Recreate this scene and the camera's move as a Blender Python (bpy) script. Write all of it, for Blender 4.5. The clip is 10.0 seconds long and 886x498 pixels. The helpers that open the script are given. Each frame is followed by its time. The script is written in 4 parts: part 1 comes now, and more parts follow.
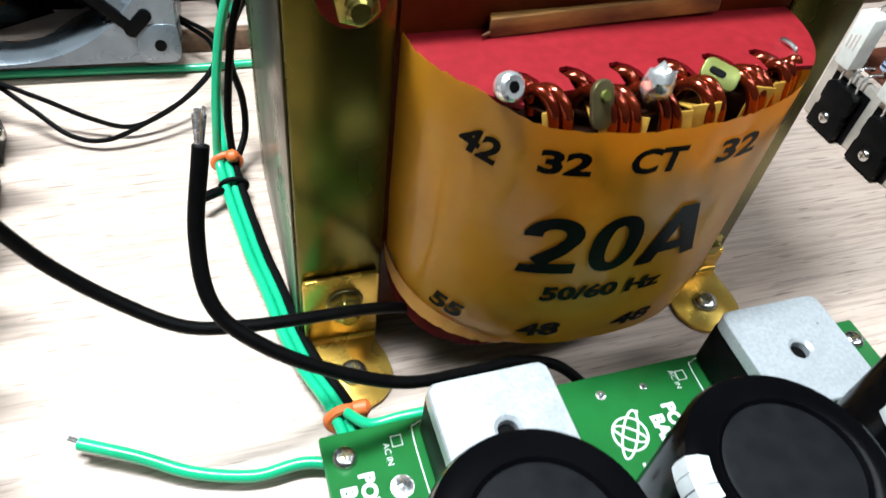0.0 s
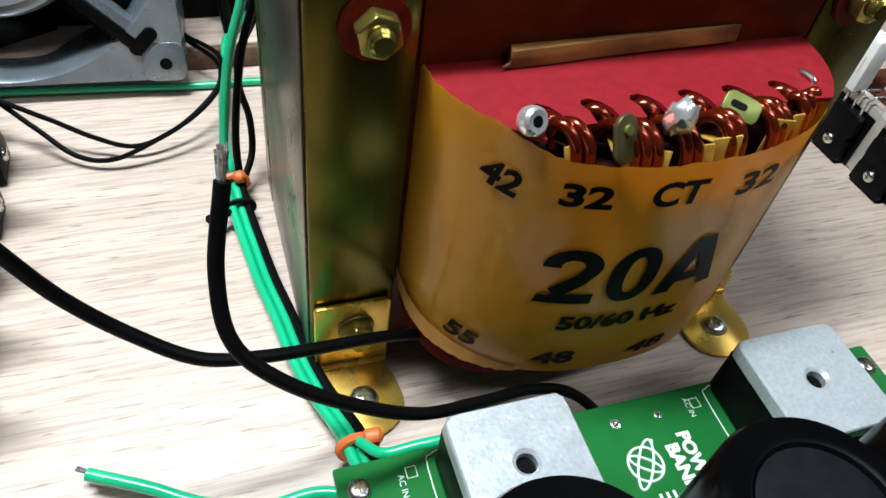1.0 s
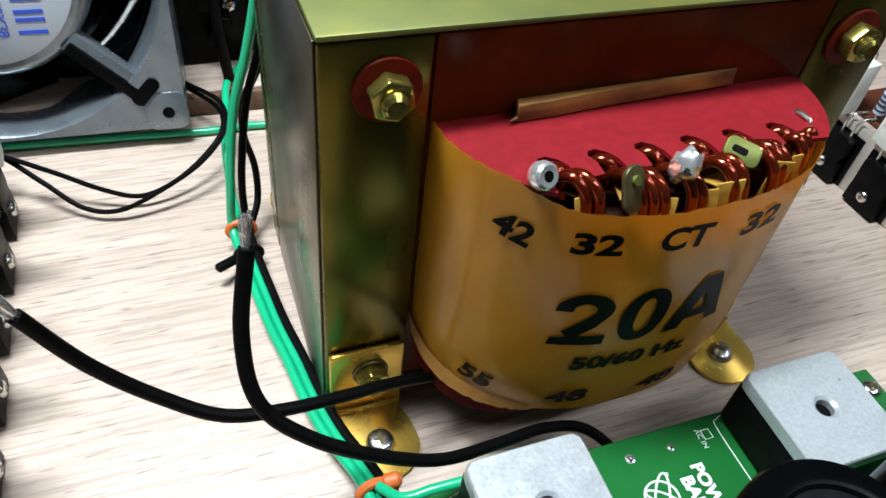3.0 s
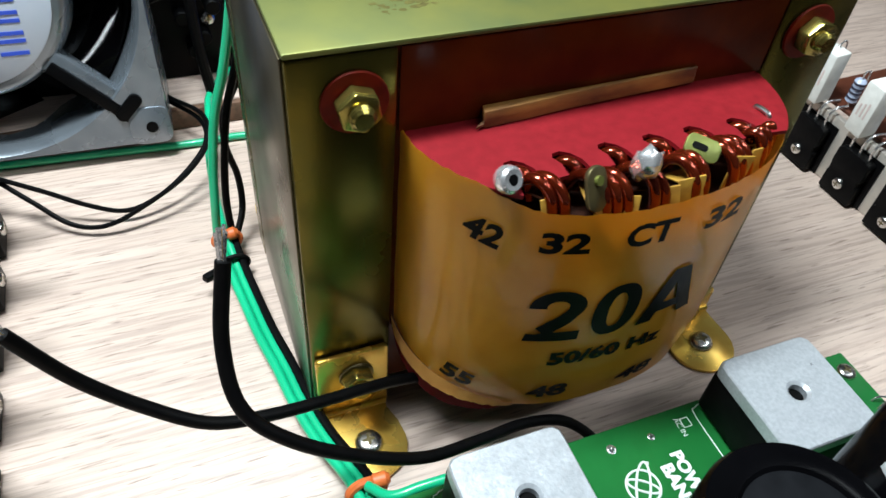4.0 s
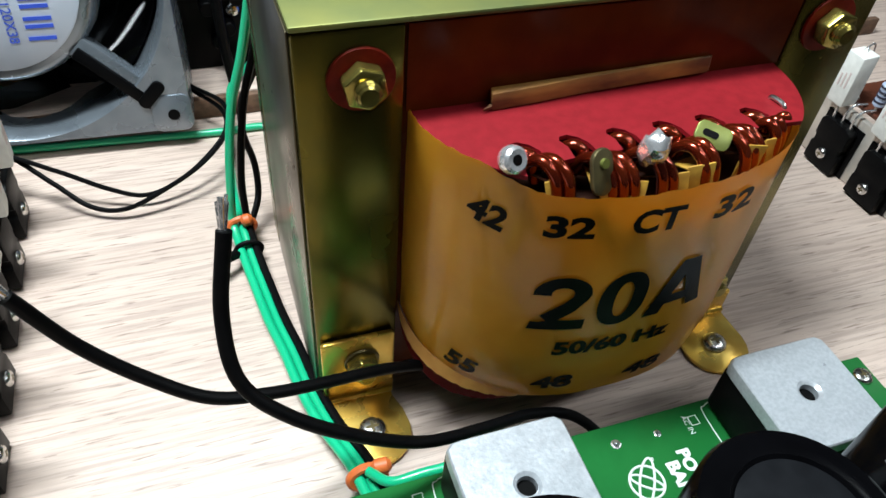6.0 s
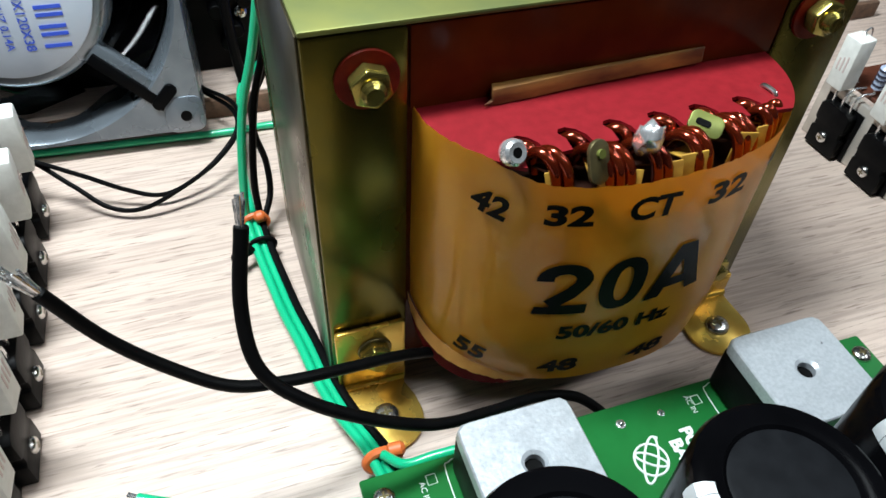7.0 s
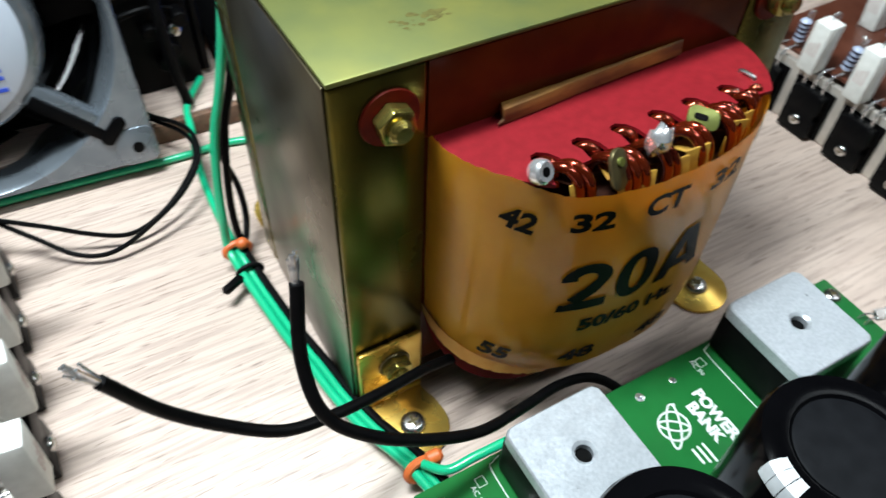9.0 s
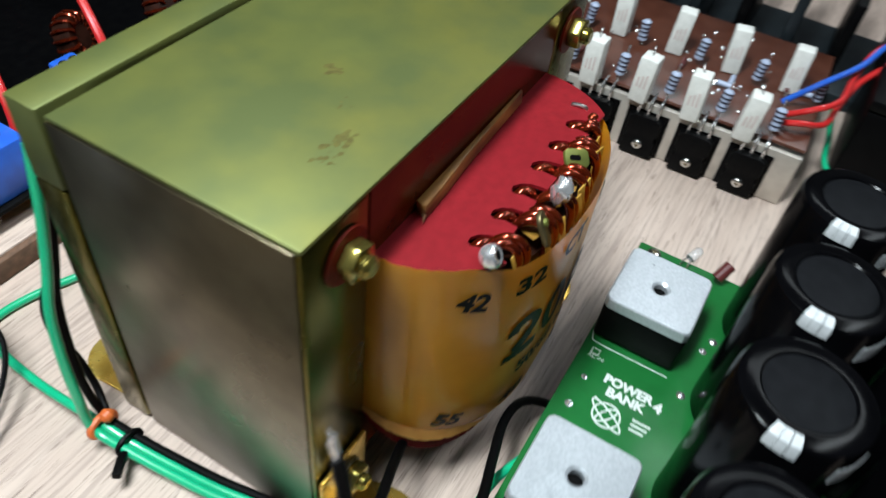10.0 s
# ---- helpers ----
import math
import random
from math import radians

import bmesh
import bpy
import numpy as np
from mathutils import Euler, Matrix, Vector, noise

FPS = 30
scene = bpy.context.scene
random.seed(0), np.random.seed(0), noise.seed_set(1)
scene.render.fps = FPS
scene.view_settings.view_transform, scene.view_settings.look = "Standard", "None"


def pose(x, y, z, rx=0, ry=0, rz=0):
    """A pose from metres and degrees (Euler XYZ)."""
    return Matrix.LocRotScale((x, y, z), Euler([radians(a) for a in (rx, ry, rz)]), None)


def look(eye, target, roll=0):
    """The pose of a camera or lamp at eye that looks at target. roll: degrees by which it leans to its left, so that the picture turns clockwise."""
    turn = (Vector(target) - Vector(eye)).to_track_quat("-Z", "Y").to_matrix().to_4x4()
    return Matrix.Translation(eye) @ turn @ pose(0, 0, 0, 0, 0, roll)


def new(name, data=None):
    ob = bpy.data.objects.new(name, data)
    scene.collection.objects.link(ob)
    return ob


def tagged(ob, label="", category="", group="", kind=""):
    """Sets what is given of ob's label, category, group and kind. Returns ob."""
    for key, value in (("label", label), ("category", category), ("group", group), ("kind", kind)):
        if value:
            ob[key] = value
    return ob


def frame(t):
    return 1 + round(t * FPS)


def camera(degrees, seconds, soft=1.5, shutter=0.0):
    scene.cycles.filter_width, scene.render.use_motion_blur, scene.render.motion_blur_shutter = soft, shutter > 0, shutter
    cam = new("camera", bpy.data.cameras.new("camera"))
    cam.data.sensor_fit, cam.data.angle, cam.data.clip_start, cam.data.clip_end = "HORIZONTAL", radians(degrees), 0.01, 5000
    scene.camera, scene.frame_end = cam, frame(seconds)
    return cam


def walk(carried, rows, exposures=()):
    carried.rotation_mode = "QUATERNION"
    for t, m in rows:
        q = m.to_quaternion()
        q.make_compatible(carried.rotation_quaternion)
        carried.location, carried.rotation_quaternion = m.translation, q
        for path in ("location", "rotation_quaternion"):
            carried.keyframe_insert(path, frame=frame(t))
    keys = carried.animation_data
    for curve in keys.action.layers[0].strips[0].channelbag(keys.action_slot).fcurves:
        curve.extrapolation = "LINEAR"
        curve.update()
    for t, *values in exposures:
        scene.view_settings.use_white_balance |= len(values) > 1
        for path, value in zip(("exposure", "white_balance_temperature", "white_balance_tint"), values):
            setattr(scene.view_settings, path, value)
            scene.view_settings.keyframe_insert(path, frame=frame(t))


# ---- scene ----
cam = camera(62.69, 10.0, shutter=0.5)
PATH = [
    (0, (-0.01470, -0.12053, 0.17624), (0.25965, 0.49613, -0.56164), 9.12),
    (0.5, (-0.01398, -0.11403, 0.17765), (0.27370, 0.49891, -0.55824), 9.96),
    (1, (-0.01869, -0.11432, 0.17806), (0.26728, 0.50566, -0.55259), 9.84),
    (1.5, (-0.01612, -0.11837, 0.18071), (0.27093, 0.51138, -0.54112), 8.59),
    (2, (-0.02212, -0.11317, 0.18246), (0.29812, 0.50210, -0.53788), 10.41),
    (2.5, (-0.02309, -0.11025, 0.18402), (0.28268, 0.51865, -0.53082), 8.95),
    (4, (-0.01946, -0.11435, 0.18932), (0.28294, 0.51752, -0.52432), 6.04),
    (4.5, (-0.01348, -0.12129, 0.19471), (0.25908, 0.51537, -0.52666), 2.22),
    (5, (-0.01487, -0.12041, 0.18587), (0.28357, 0.52869, -0.51385), 8.26),
    (5.5, (-0.01651, -0.12064, 0.18782), (0.25170, 0.53348, -0.51942), 5.47),
    (6, (-0.01601, -0.11953, 0.18517), (0.25517, 0.53322, -0.52221), 5.60),
    (7.5, (-0.01755, -0.12669, 0.19179), (0.23594, 0.52157, -0.52620), 2.42),
    (8, (-0.01478, -0.12514, 0.19190), (0.25123, 0.51934, -0.52495), 2.13),
    (8.5, (-0.02440, -0.11598, 0.19582), (0.25529, 0.51611, -0.52684), 0.86),
    (9, (-0.03934, -0.10796, 0.20144), (0.31293, 0.45791, -0.54400), 3.06),
    (9.2, (-0.04166, -0.09958, 0.19686), (0.37924, 0.42103, -0.54598), 6.08),
    (9.4, (-0.03931, -0.08296, 0.19872), (0.45919, 0.37333, -0.53836), 7.66),
    (9.5, (-0.03864, -0.07502, 0.20151), (0.48529, 0.35253, -0.53517), 6.94),
    (9.6, (-0.03770, -0.06812, 0.20287), (0.52822, 0.29997, -0.53486), 9.65),
    (9.8, (-0.04550, -0.06288, 0.21001), (0.54235, 0.26750, -0.52842), 7.52),
    (10, (-0.06736, -0.05882, 0.21508), (0.56089, 0.23329, -0.50601), 7.94),
]
walk(cam, [(t, look(eye, target, roll)) for t, eye, target, roll in PATH],
     exposures=[(0.0, 0.25), (0.4, -0.04), (0.9, -0.18), (9.2, -0.18), (9.7, -0.38), (10.0, -0.42)])

# ---------------------------------------------------------------- light
world = bpy.data.worlds.new("room_air")
scene.world = world
world.use_nodes = True
world.node_tree.nodes["Background"].inputs[0].default_value = (0.80, 0.86, 1.0, 1)
world.node_tree.nodes["Background"].inputs[1].default_value = 0.008


def area_lamp(name, eye, target, sx, sy, watts, colour):
    data = bpy.data.lights.new(name, "AREA")
    data.shape, data.size, data.size_y = "RECTANGLE", sx, sy
    data.energy, data.color = watts, colour
    ob = new(name, data)
    ob.matrix_world = look(eye, target)
    return ob


# a work lamp of three bright panels over the bench, and the tubes on the ceiling
LAMP, AIM = Vector((-0.11, 0.07, 0.58)), Vector((0.0, 0.0, 0.0))
for k in (-1, 0, 1):
    area_lamp("work_lamp", LAMP + Vector((0.080 * k, 0, 0)), AIM + Vector((0.080 * k, 0, 0)), 0.072, 0.10, 3.0, (0.85, 0.955, 1.0))
for x, y, watts in ((0.75, -0.75, 14.0), (1.50, -0.25, 10.0)):
    area_lamp("ceiling_tube", (x, y, 1.62), (x, y, 0.0), 0.30 if x > 1 else 1.2, 1.2 if x > 1 else 0.10, watts, (0.86, 0.95, 1.0))

# ---------------------------------------------------------------- materials
def material(name, base, rough=0.5, metal=0.0, var=None, scale=200.0, stretch=(1, 1, 1), var2=None, scale2=30.0,
             bump=0.0, bump_scale=None, coat=0.0, rough_var=0.0, spec=0.5, lo=0.35, hi=0.65, island=0.0):
    m = bpy.data.materials.new(name)
    m.use_nodes = True
    nt = m.node_tree
    b = nt.nodes["Principled BSDF"]
    b.inputs["Metallic"].default_value = metal
    b.inputs["Roughness"].default_value = rough
    b.inputs["Specular IOR Level"].default_value = spec
    b.inputs["Coat Weight"].default_value = coat
    b.inputs["Coat Roughness"].default_value = 0.12
    tex = nt.nodes.new("ShaderNodeTexCoord")
    mp = nt.nodes.new("ShaderNodeMapping")
    mp.inputs["Scale"].default_value = stretch
    nt.links.new(tex.outputs["Object"], mp.inputs["Vector"])

    def noise_tex(s, detail=4.0):
        n = nt.nodes.new("ShaderNodeTexNoise")
        n.inputs["Scale"].default_value = s
        n.inputs["Detail"].default_value = detail
        nt.links.new(mp.outputs["Vector"], n.inputs["Vector"])
        return n

    def ramp(n, a, c):
        r = nt.nodes.new("ShaderNodeValToRGB")
        r.color_ramp.elements[0].position, r.color_ramp.elements[1].position = a, c
        nt.links.new(n.outputs["Fac"], r.inputs["Fac"])
        return r

    out = None
    if var or var2:
        col = nt.nodes.new("ShaderNodeRGB")
        col.outputs[0].default_value = (*base, 1)
        out = col.outputs[0]
        for v, s, a, c in ((var2, scale2, 0.38, 0.66), (var, scale, lo, hi)):
            if not v:
                continue
            mix = nt.nodes.new("ShaderNodeMix")
            mix.data_type = "RGBA"
            nt.links.new(ramp(noise_tex(s), a, c).outputs["Color"], mix.inputs["Factor"])
            nt.links.new(out, mix.inputs["A"])
            mix.inputs["B"].default_value = (*v, 1)
            out = mix.outputs["Result"]
        nt.links.new(out, b.inputs["Base Color"])
    else:
        b.inputs["Base Color"].default_value = (*base, 1)
    if rough_var:
        mr = nt.nodes.new("ShaderNodeMapRange")
        mr.inputs["To Min"].default_value = max(0.02, rough - rough_var)
        mr.inputs["To Max"].default_value = min(1.0, rough + rough_var)
        nt.links.new(noise_tex(scale2 * 1.7).outputs["Fac"], mr.inputs["Value"])
        nt.links.new(mr.outputs["Result"], b.inputs["Roughness"])
    if bump:
        bp = nt.nodes.new("ShaderNodeBump")
        bp.inputs["Strength"].default_value = bump
        bp.inputs["Distance"].default_value = 0.0004
        nt.links.new(noise_tex(bump_scale or scale).outputs["Fac"], bp.inputs["Height"])
        nt.links.new(bp.outputs["Normal"], b.inputs["Normal"])
    return m


def wood_material():
    m = bpy.data.materials.new("laminate_wood")
    m.use_nodes = True
    nt = m.node_tree
    b = nt.nodes["Principled BSDF"]
    b.inputs["Roughness"].default_value = 0.42
    tex = nt.nodes.new("ShaderNodeTexCoord")

    def grain(sx, sy, detail, a, c, off):
        mp = nt.nodes.new("ShaderNodeMapping")
        mp.inputs["Scale"].default_value = (sx, sy, 1)
        mp.inputs["Location"].default_value = (off, off * 0.7, 0)
        mp.inputs["Rotation"].default_value = (0, 0, radians(2))
        n = nt.nodes.new("ShaderNodeTexNoise")
        n.inputs["Scale"].default_value = 1.0
        n.inputs["Detail"].default_value = detail
        n.inputs["Distortion"].default_value = 0.35
        r = nt.nodes.new("ShaderNodeValToRGB")
        r.color_ramp.elements[0].position, r.color_ramp.elements[1].position = a, c
        nt.links.new(tex.outputs["Object"], mp.inputs["Vector"])
        nt.links.new(mp.outputs["Vector"], n.inputs["Vector"])
        nt.links.new(n.outputs["Fac"], r.inputs["Fac"])
        return r.outputs["Color"]

    out = nt.nodes.new("ShaderNodeRGB").outputs[0]
    out.default_value = (0.52, 0.405, 0.340, 1)
    for g, colour, most in ((grain(12, 110, 4, 0.42, 0.68, 0.3), (0.59, 0.475, 0.405), 0.7),
                            (grain(26, 640, 5, 0.46, 0.62, 1.7), (0.39, 0.30, 0.255), 0.85),
                            (grain(75, 950, 3, 0.60, 0.70, 5.1), (0.19, 0.135, 0.11), 0.75),
                            (grain(70, 1500, 2, 0.60, 0.72, 9.4), (0.28, 0.21, 0.17), 0.6)):
        mul = nt.nodes.new("ShaderNodeMath")
        mul.operation = "MULTIPLY"
        mul.inputs[1].default_value = most
        nt.links.new(g, mul.inputs[0])
        mix = nt.nodes.new("ShaderNodeMix")
        mix.data_type = "RGBA"
        nt.links.new(mul.outputs[0], mix.inputs["Factor"])
        nt.links.new(out, mix.inputs["A"])
        mix.inputs["B"].default_value = (*colour, 1)
        out = mix.outputs["Result"]
    nt.links.new(out, b.inputs["Base Color"])
    bp = nt.nodes.new("ShaderNodeBump")
    bp.inputs["Strength"].default_value = 0.12
    bp.inputs["Distance"].default_value = 0.0003
    nt.links.new(grain(30, 700, 4, 0.3, 0.7, 2.2), bp.inputs["Height"])
    nt.links.new(bp.outputs["Normal"], b.inputs["Normal"])
    return m


WOOD = wood_material()
BOARD_EDGE = material("bare_board_edge", (0.16, 0.085, 0.05), 0.8, var=(0.09, 0.05, 0.03), scale=300, bump=0.3)
PLASTER = material("plaster", (0.12, 0.12, 0.12), 0.9, var=(0.10, 0.10, 0.10), scale=6)
DARK_FLOOR = material("dark_floor", (0.12, 0.11, 0.10), 0.6, var=(0.09, 0.08, 0.08), scale=5)
BRASS = material("yellow_passivated_steel", (0.150, 0.122, 0.020), 0.25, 0.9, var=(0.108, 0.098, 0.022), scale=60, var2=(0.172, 0.130, 0.018), scale2=22,
                 bump=0.05, bump_scale=900, rough_var=0.1)
GOLD = material("bright_zinc_foot", (0.72, 0.47, 0.08), 0.26, 0.7, var=(0.62, 0.36, 0.06), scale=90, var2=(0.80, 0.60, 0.16), scale2=50, bump=0.06, bump_scale=500, rough_var=0.08)
OLIVE = material("olive_passivated_top", (0.128, 0.142, 0.036), 0.52, 0.5, var=(0.092, 0.112, 0.034), scale=55, var2=(0.150, 0.146, 0.030), scale2=20, bump=0.04, bump_scale=600, rough_var=0.06)
SMUDGE = material("dark_smudge", (0.105, 0.092, 0.026), 0.52, 0.5, var=(0.150, 0.138, 0.036), scale=700)
GREY_STEEL = material("greyed_steel_side", (0.130, 0.108, 0.062), 0.30, 0.9, var=(0.080, 0.064, 0.036), scale=45, var2=(0.165, 0.146, 0.096), scale2=18, bump=0.06, bump_scale=700, rough_var=0.12)
STEEL = material("bright_steel", (0.72, 0.71, 0.68), 0.25, 1.0, var=(0.55, 0.54, 0.52), scale=400, rough_var=0.1)
LUG = material("bright_solder_blob", (0.96, 0.96, 0.97), 0.24, 0.84, bump=0.5, bump_scale=350)
SOLDER = material("solder", (0.92, 0.92, 0.92), 0.24, 0.92, var=(0.6, 0.6, 0.6), scale=500, bump=0.6, bump_scale=700)
ALU = material("cast_aluminium", (0.49, 0.52, 0.55), 0.34, 0.5, var=(0.42, 0.45, 0.48), scale=1100, var2=(0.52, 0.55, 0.58), scale2=160, bump=0.16, bump_scale=900, rough_var=0.12)
BRACKET = material("heatsink_aluminium", (0.60, 0.56, 0.50), 0.42, 0.6, var=(0.50, 0.46, 0.41), scale=120, rough_var=0.1)
LABEL = material("amber_label", (0.86, 0.41, 0.026), 0.36, var=(0.80, 0.36, 0.020), scale=70, var2=(0.88, 0.45, 0.036), scale2=25, bump=0.03, bump_scale=120, coat=0.45, spec=0.4)
LABEL.node_tree.nodes["Principled BSDF"].inputs["Coat Roughness"].default_value = 0.07
LABEL_IN = material("amber_paper_edge", (0.78, 0.42, 0.11), 0.6, var=(0.68, 0.32, 0.07), scale=200)
# black for the print, and for plugs that paint the shade inside holes
INK_AND_SHADE = material("black_ink_and_hole_shade", (0.003, 0.003, 0.003), 0.40, spec=0.05)
RED_PAPER = material("red_fibre_paper", (0.185, 0.0065, 0.011), 0.62, var=(0.160, 0.0055, 0.009), scale=400, var2=(0.20, 0.008, 0.012), scale2=50, bump=0.12, bump_scale=900, spec=0.15)
VARNISH = material("varnished_core_paper", (0.075, 0.0110, 0.0020), 0.22, var=(0.105, 0.018, 0.0030), scale=60, var2=(0.050, 0.0070, 0.0015), scale2=25, bump=0.1, spec=0.12)
NUT = material("dulled_brass_nut", (0.40, 0.33, 0.085), 0.2, 0.9, var=(0.25, 0.20, 0.05), scale=200, rough_var=0.08)
RED_WASHER = material("red_fibre_washer", (0.19, 0.014, 0.005), 0.5, var=(0.12, 0.009, 0.004), scale=300, spec=0.12)
WEDGE = material("cardboard_wedge", (0.38, 0.18, 0.036), 0.7, var=(0.10, 0.035, 0.008), scale=170, stretch=(0.3, 1, 1), bump=0.3, coat=0.2)
COPPER = material("enamelled_copper", (0.30, 0.038, 0.010), 0.19, 0.85, var=(0.19, 0.019, 0.006), scale=200, coat=0.6)
# dark copper; on the winding this colour stands in for shade below the cheek
DARK_COPPER = material("dark_and_shaded_copper", (0.045, 0.014, 0.008), 0.35, 0.4, var=(0.02, 0.008, 0.005), scale=200)
YELLOW_PAPER = material("yellow_insulation", (0.46, 0.27, 0.035), 0.55, var=(0.30, 0.15, 0.02), scale=250)
BRASS_TAB = material("brass_tab", (0.18, 0.20, 0.045), 0.36, 0.5, var=(0.14, 0.16, 0.04), scale=250)
DARK_BRASS = material("tarnished_brass_and_slot_shade", (0.15, 0.12, 0.05), 0.4, 0.7, var=(0.10, 0.08, 0.04), scale=250)
PCB = material("green_solder_mask", (0.010, 0.120, 0.026), 0.30, var=(0.009, 0.110, 0.024), scale=140, var2=(0.011, 0.130, 0.030), scale2=40, coat=0.2, spec=0.3)
PCB_EDGE = material("bare_board", (0.10, 0.16, 0.06), 0.7)
SILK = material("white_silkscreen", (0.62, 0.68, 0.64), 0.5)
EPOXY = material("black_epoxy", (0.0015, 0.0015, 0.0018), 0.42, var=(0.003, 0.003, 0.003), scale=500, bump=0.1, spec=0.08)
SLEEVE = material("black_capacitor_sleeve", (0.0012, 0.0012, 0.0015), 0.16, var=(0.002, 0.002, 0.0025), scale=60, spec=0.08, rough_var=0.05)
CAP_TOP = material("matte_capacitor_top", (0.0050, 0.0054, 0.0064), 0.5, var=(0.0070, 0.0075, 0.0088), scale=300, bump=0.25, spec=0.05)
# white of the sleeve print, also used to paint the lamp glint on the rims
PRINT_AND_GLINT = material("white_print_and_glint", (0.55, 0.57, 0.58), 0.3, var=(0.44, 0.46, 0.47), scale=300, coat=0.2)
GREEN_PVC = material("green_wire_jacket", (0.006, 0.42, 0.20), 0.28, var=(0.005, 0.38, 0.18), scale=90, coat=0.4)
BLACK_PVC = material("black_wire_jacket", (0.0015, 0.0015, 0.0018), 0.45, var=(0.0025, 0.0025, 0.0025), scale=300, bump=0.06, spec=0.08)
RED_PVC = material("red_wire_jacket", (0.55, 0.02, 0.02), 0.35, coat=0.3)
BLUE_PLASTIC = material("blue_plastic", (0.02, 0.13, 0.62), 0.35, var=(0.02, 0.10, 0.5), scale=120)
ORANGE_TIE = material("orange_rubber_band", (0.62, 0.14, 0.03), 0.5, var=(0.5, 0.10, 0.02), scale=300)
CEMENT = material("white_cement", (0.72, 0.72, 0.68), 0.7, var=(0.64, 0.64, 0.60), scale=300, bump=0.2, bump_scale=900)
PALE_INK = material("faded_red_print", (0.58, 0.47, 0.44), 0.6)
BLUE_GREY = material("blue_grey_resistor", (0.36, 0.42, 0.55), 0.35, coat=0.3)
BAND = material("dark_colour_band", (0.03, 0.03, 0.05), 0.35)
PHENOLIC = material("brown_phenolic_board", (0.100, 0.032, 0.018), 0.35, var=(0.075, 0.022, 0.012), scale=110, coat=0.3)
FAN_FRAME = material("grey_cast_fan_frame", (0.25, 0.285, 0.32), 0.27, 0.7, var=(0.20, 0.23, 0.26), scale=90, bump=0.08, bump_scale=600, rough_var=0.08)
FAN_BLADE = material("gloss_black_blade", (0.002, 0.002, 0.0025), 0.05, spec=0.5)
FAN_LABEL = material("pale_fan_label", (0.48, 0.53, 0.60), 0.35, var=(0.42, 0.47, 0.55), scale=40, coat=0.3)
BLUE_INK = material("blue_ink", (0.03, 0.07, 0.42), 0.4)
BLACK_PLASTIC = material("black_plastic", (0.0012, 0.0012, 0.0015), 0.4, var=(0.002, 0.002, 0.0022), scale=200, bump=0.1, spec=0.08)
BLACK_ANOD = material("black_anodised", (0.0015, 0.0015, 0.0018), 0.42, var=(0.0025, 0.0025, 0.0028), scale=200, spec=0.08)
CLEAR = material("clear_led_epoxy", (0.85, 0.87, 0.88), 0.08, coat=0.5)
CLEAR.node_tree.nodes["Principled BSDF"].inputs["Transmission Weight"].default_value = 0.8
MAROON = material("maroon_diode", (0.10, 0.02, 0.02), 0.35, coat=0.4)

# ---------------------------------------------------------------- mesh helpers
def mesh_from(bm, name, mat, smooth=35):
    me = bpy.data.meshes.new(name)
    bmesh.ops.recalc_face_normals(bm, faces=bm.faces)
    for f in bm.faces:
        f.smooth = True
    bm.to_mesh(me)
    bm.free()
    me.set_sharp_from_angle(angle=radians(smooth))
    for x in (mat if isinstance(mat, (list, tuple)) else [mat]):
        me.materials.append(x)
    return me


def part(name, bm, mat, parent=None, label="", smooth=35):
    ob = new(name, mesh_from(bm, name, mat, smooth))
    ob.parent = parent
    if label:
        ob["label"] = label
    return ob


def thing(name, label, category, group="", at=None, kind=""):
    e = new(name)
    e.empty_display_size = 0.01
    tagged(e, label, category, group, kind)
    if at is not None:
        e.matrix_world = at
    return e


def box(x0, x1, y0, y1, z0, z1, bevel=0.0, seg=2, bm=None):
    b = bmesh.new()
    bmesh.ops.create_cube(b, size=1.0, matrix=Matrix.LocRotScale(((x0 + x1) / 2, (y0 + y1) / 2, (z0 + z1) / 2), None, (x1 - x0, y1 - y0, z1 - z0)))
    if bevel:
        bmesh.ops.bevel(b, geom=list(b.edges), offset=bevel, segments=seg, affect="EDGES", profile=0.5)
    return join(bm, b)


def join(bm, b):
    if bm is None:
        return b
    me = bpy.data.meshes.new("t")
    b.to_mesh(me)
    b.free()
    bm.from_mesh(me)
    bpy.data.meshes.remove(me)
    return bm


def spin(profile, m=None, seg=24, bm=None):
    """A solid of revolution about z from (r, z) pairs, bottom to top."""
    b = bmesh.new()
    rings = []
    for r, z in profile:
        rings.append([b.verts.new((r * math.cos(2 * math.pi * k / seg), r * math.sin(2 * math.pi * k / seg), z)) for k in range(seg)])
    for r0, r1 in zip(rings, rings[1:]):
        for k in range(seg):
            b.faces.new((r0[k], r0[(k + 1) % seg], r1[(k + 1) % seg], r1[k]))
    b.faces.new(rings[0][::-1])
    b.faces.new(rings[-1])
    if m is not None:
        bmesh.ops.transform(b, matrix=m, verts=b.verts)
    return join(bm, b)


def rod(p0, p1, r, seg=16, bevel=0.15, bm=None):
    p0, p1 = Vector(p0), Vector(p1)
    d = p1 - p0
    n, c = d.length, r * bevel
    m = Matrix.Translation(p0) @ d.to_track_quat("Z", "Y").to_matrix().to_4x4()
    return spin([(r - c, 0), (r, c), (r, n - c), (r - c, n)], m, seg, bm)


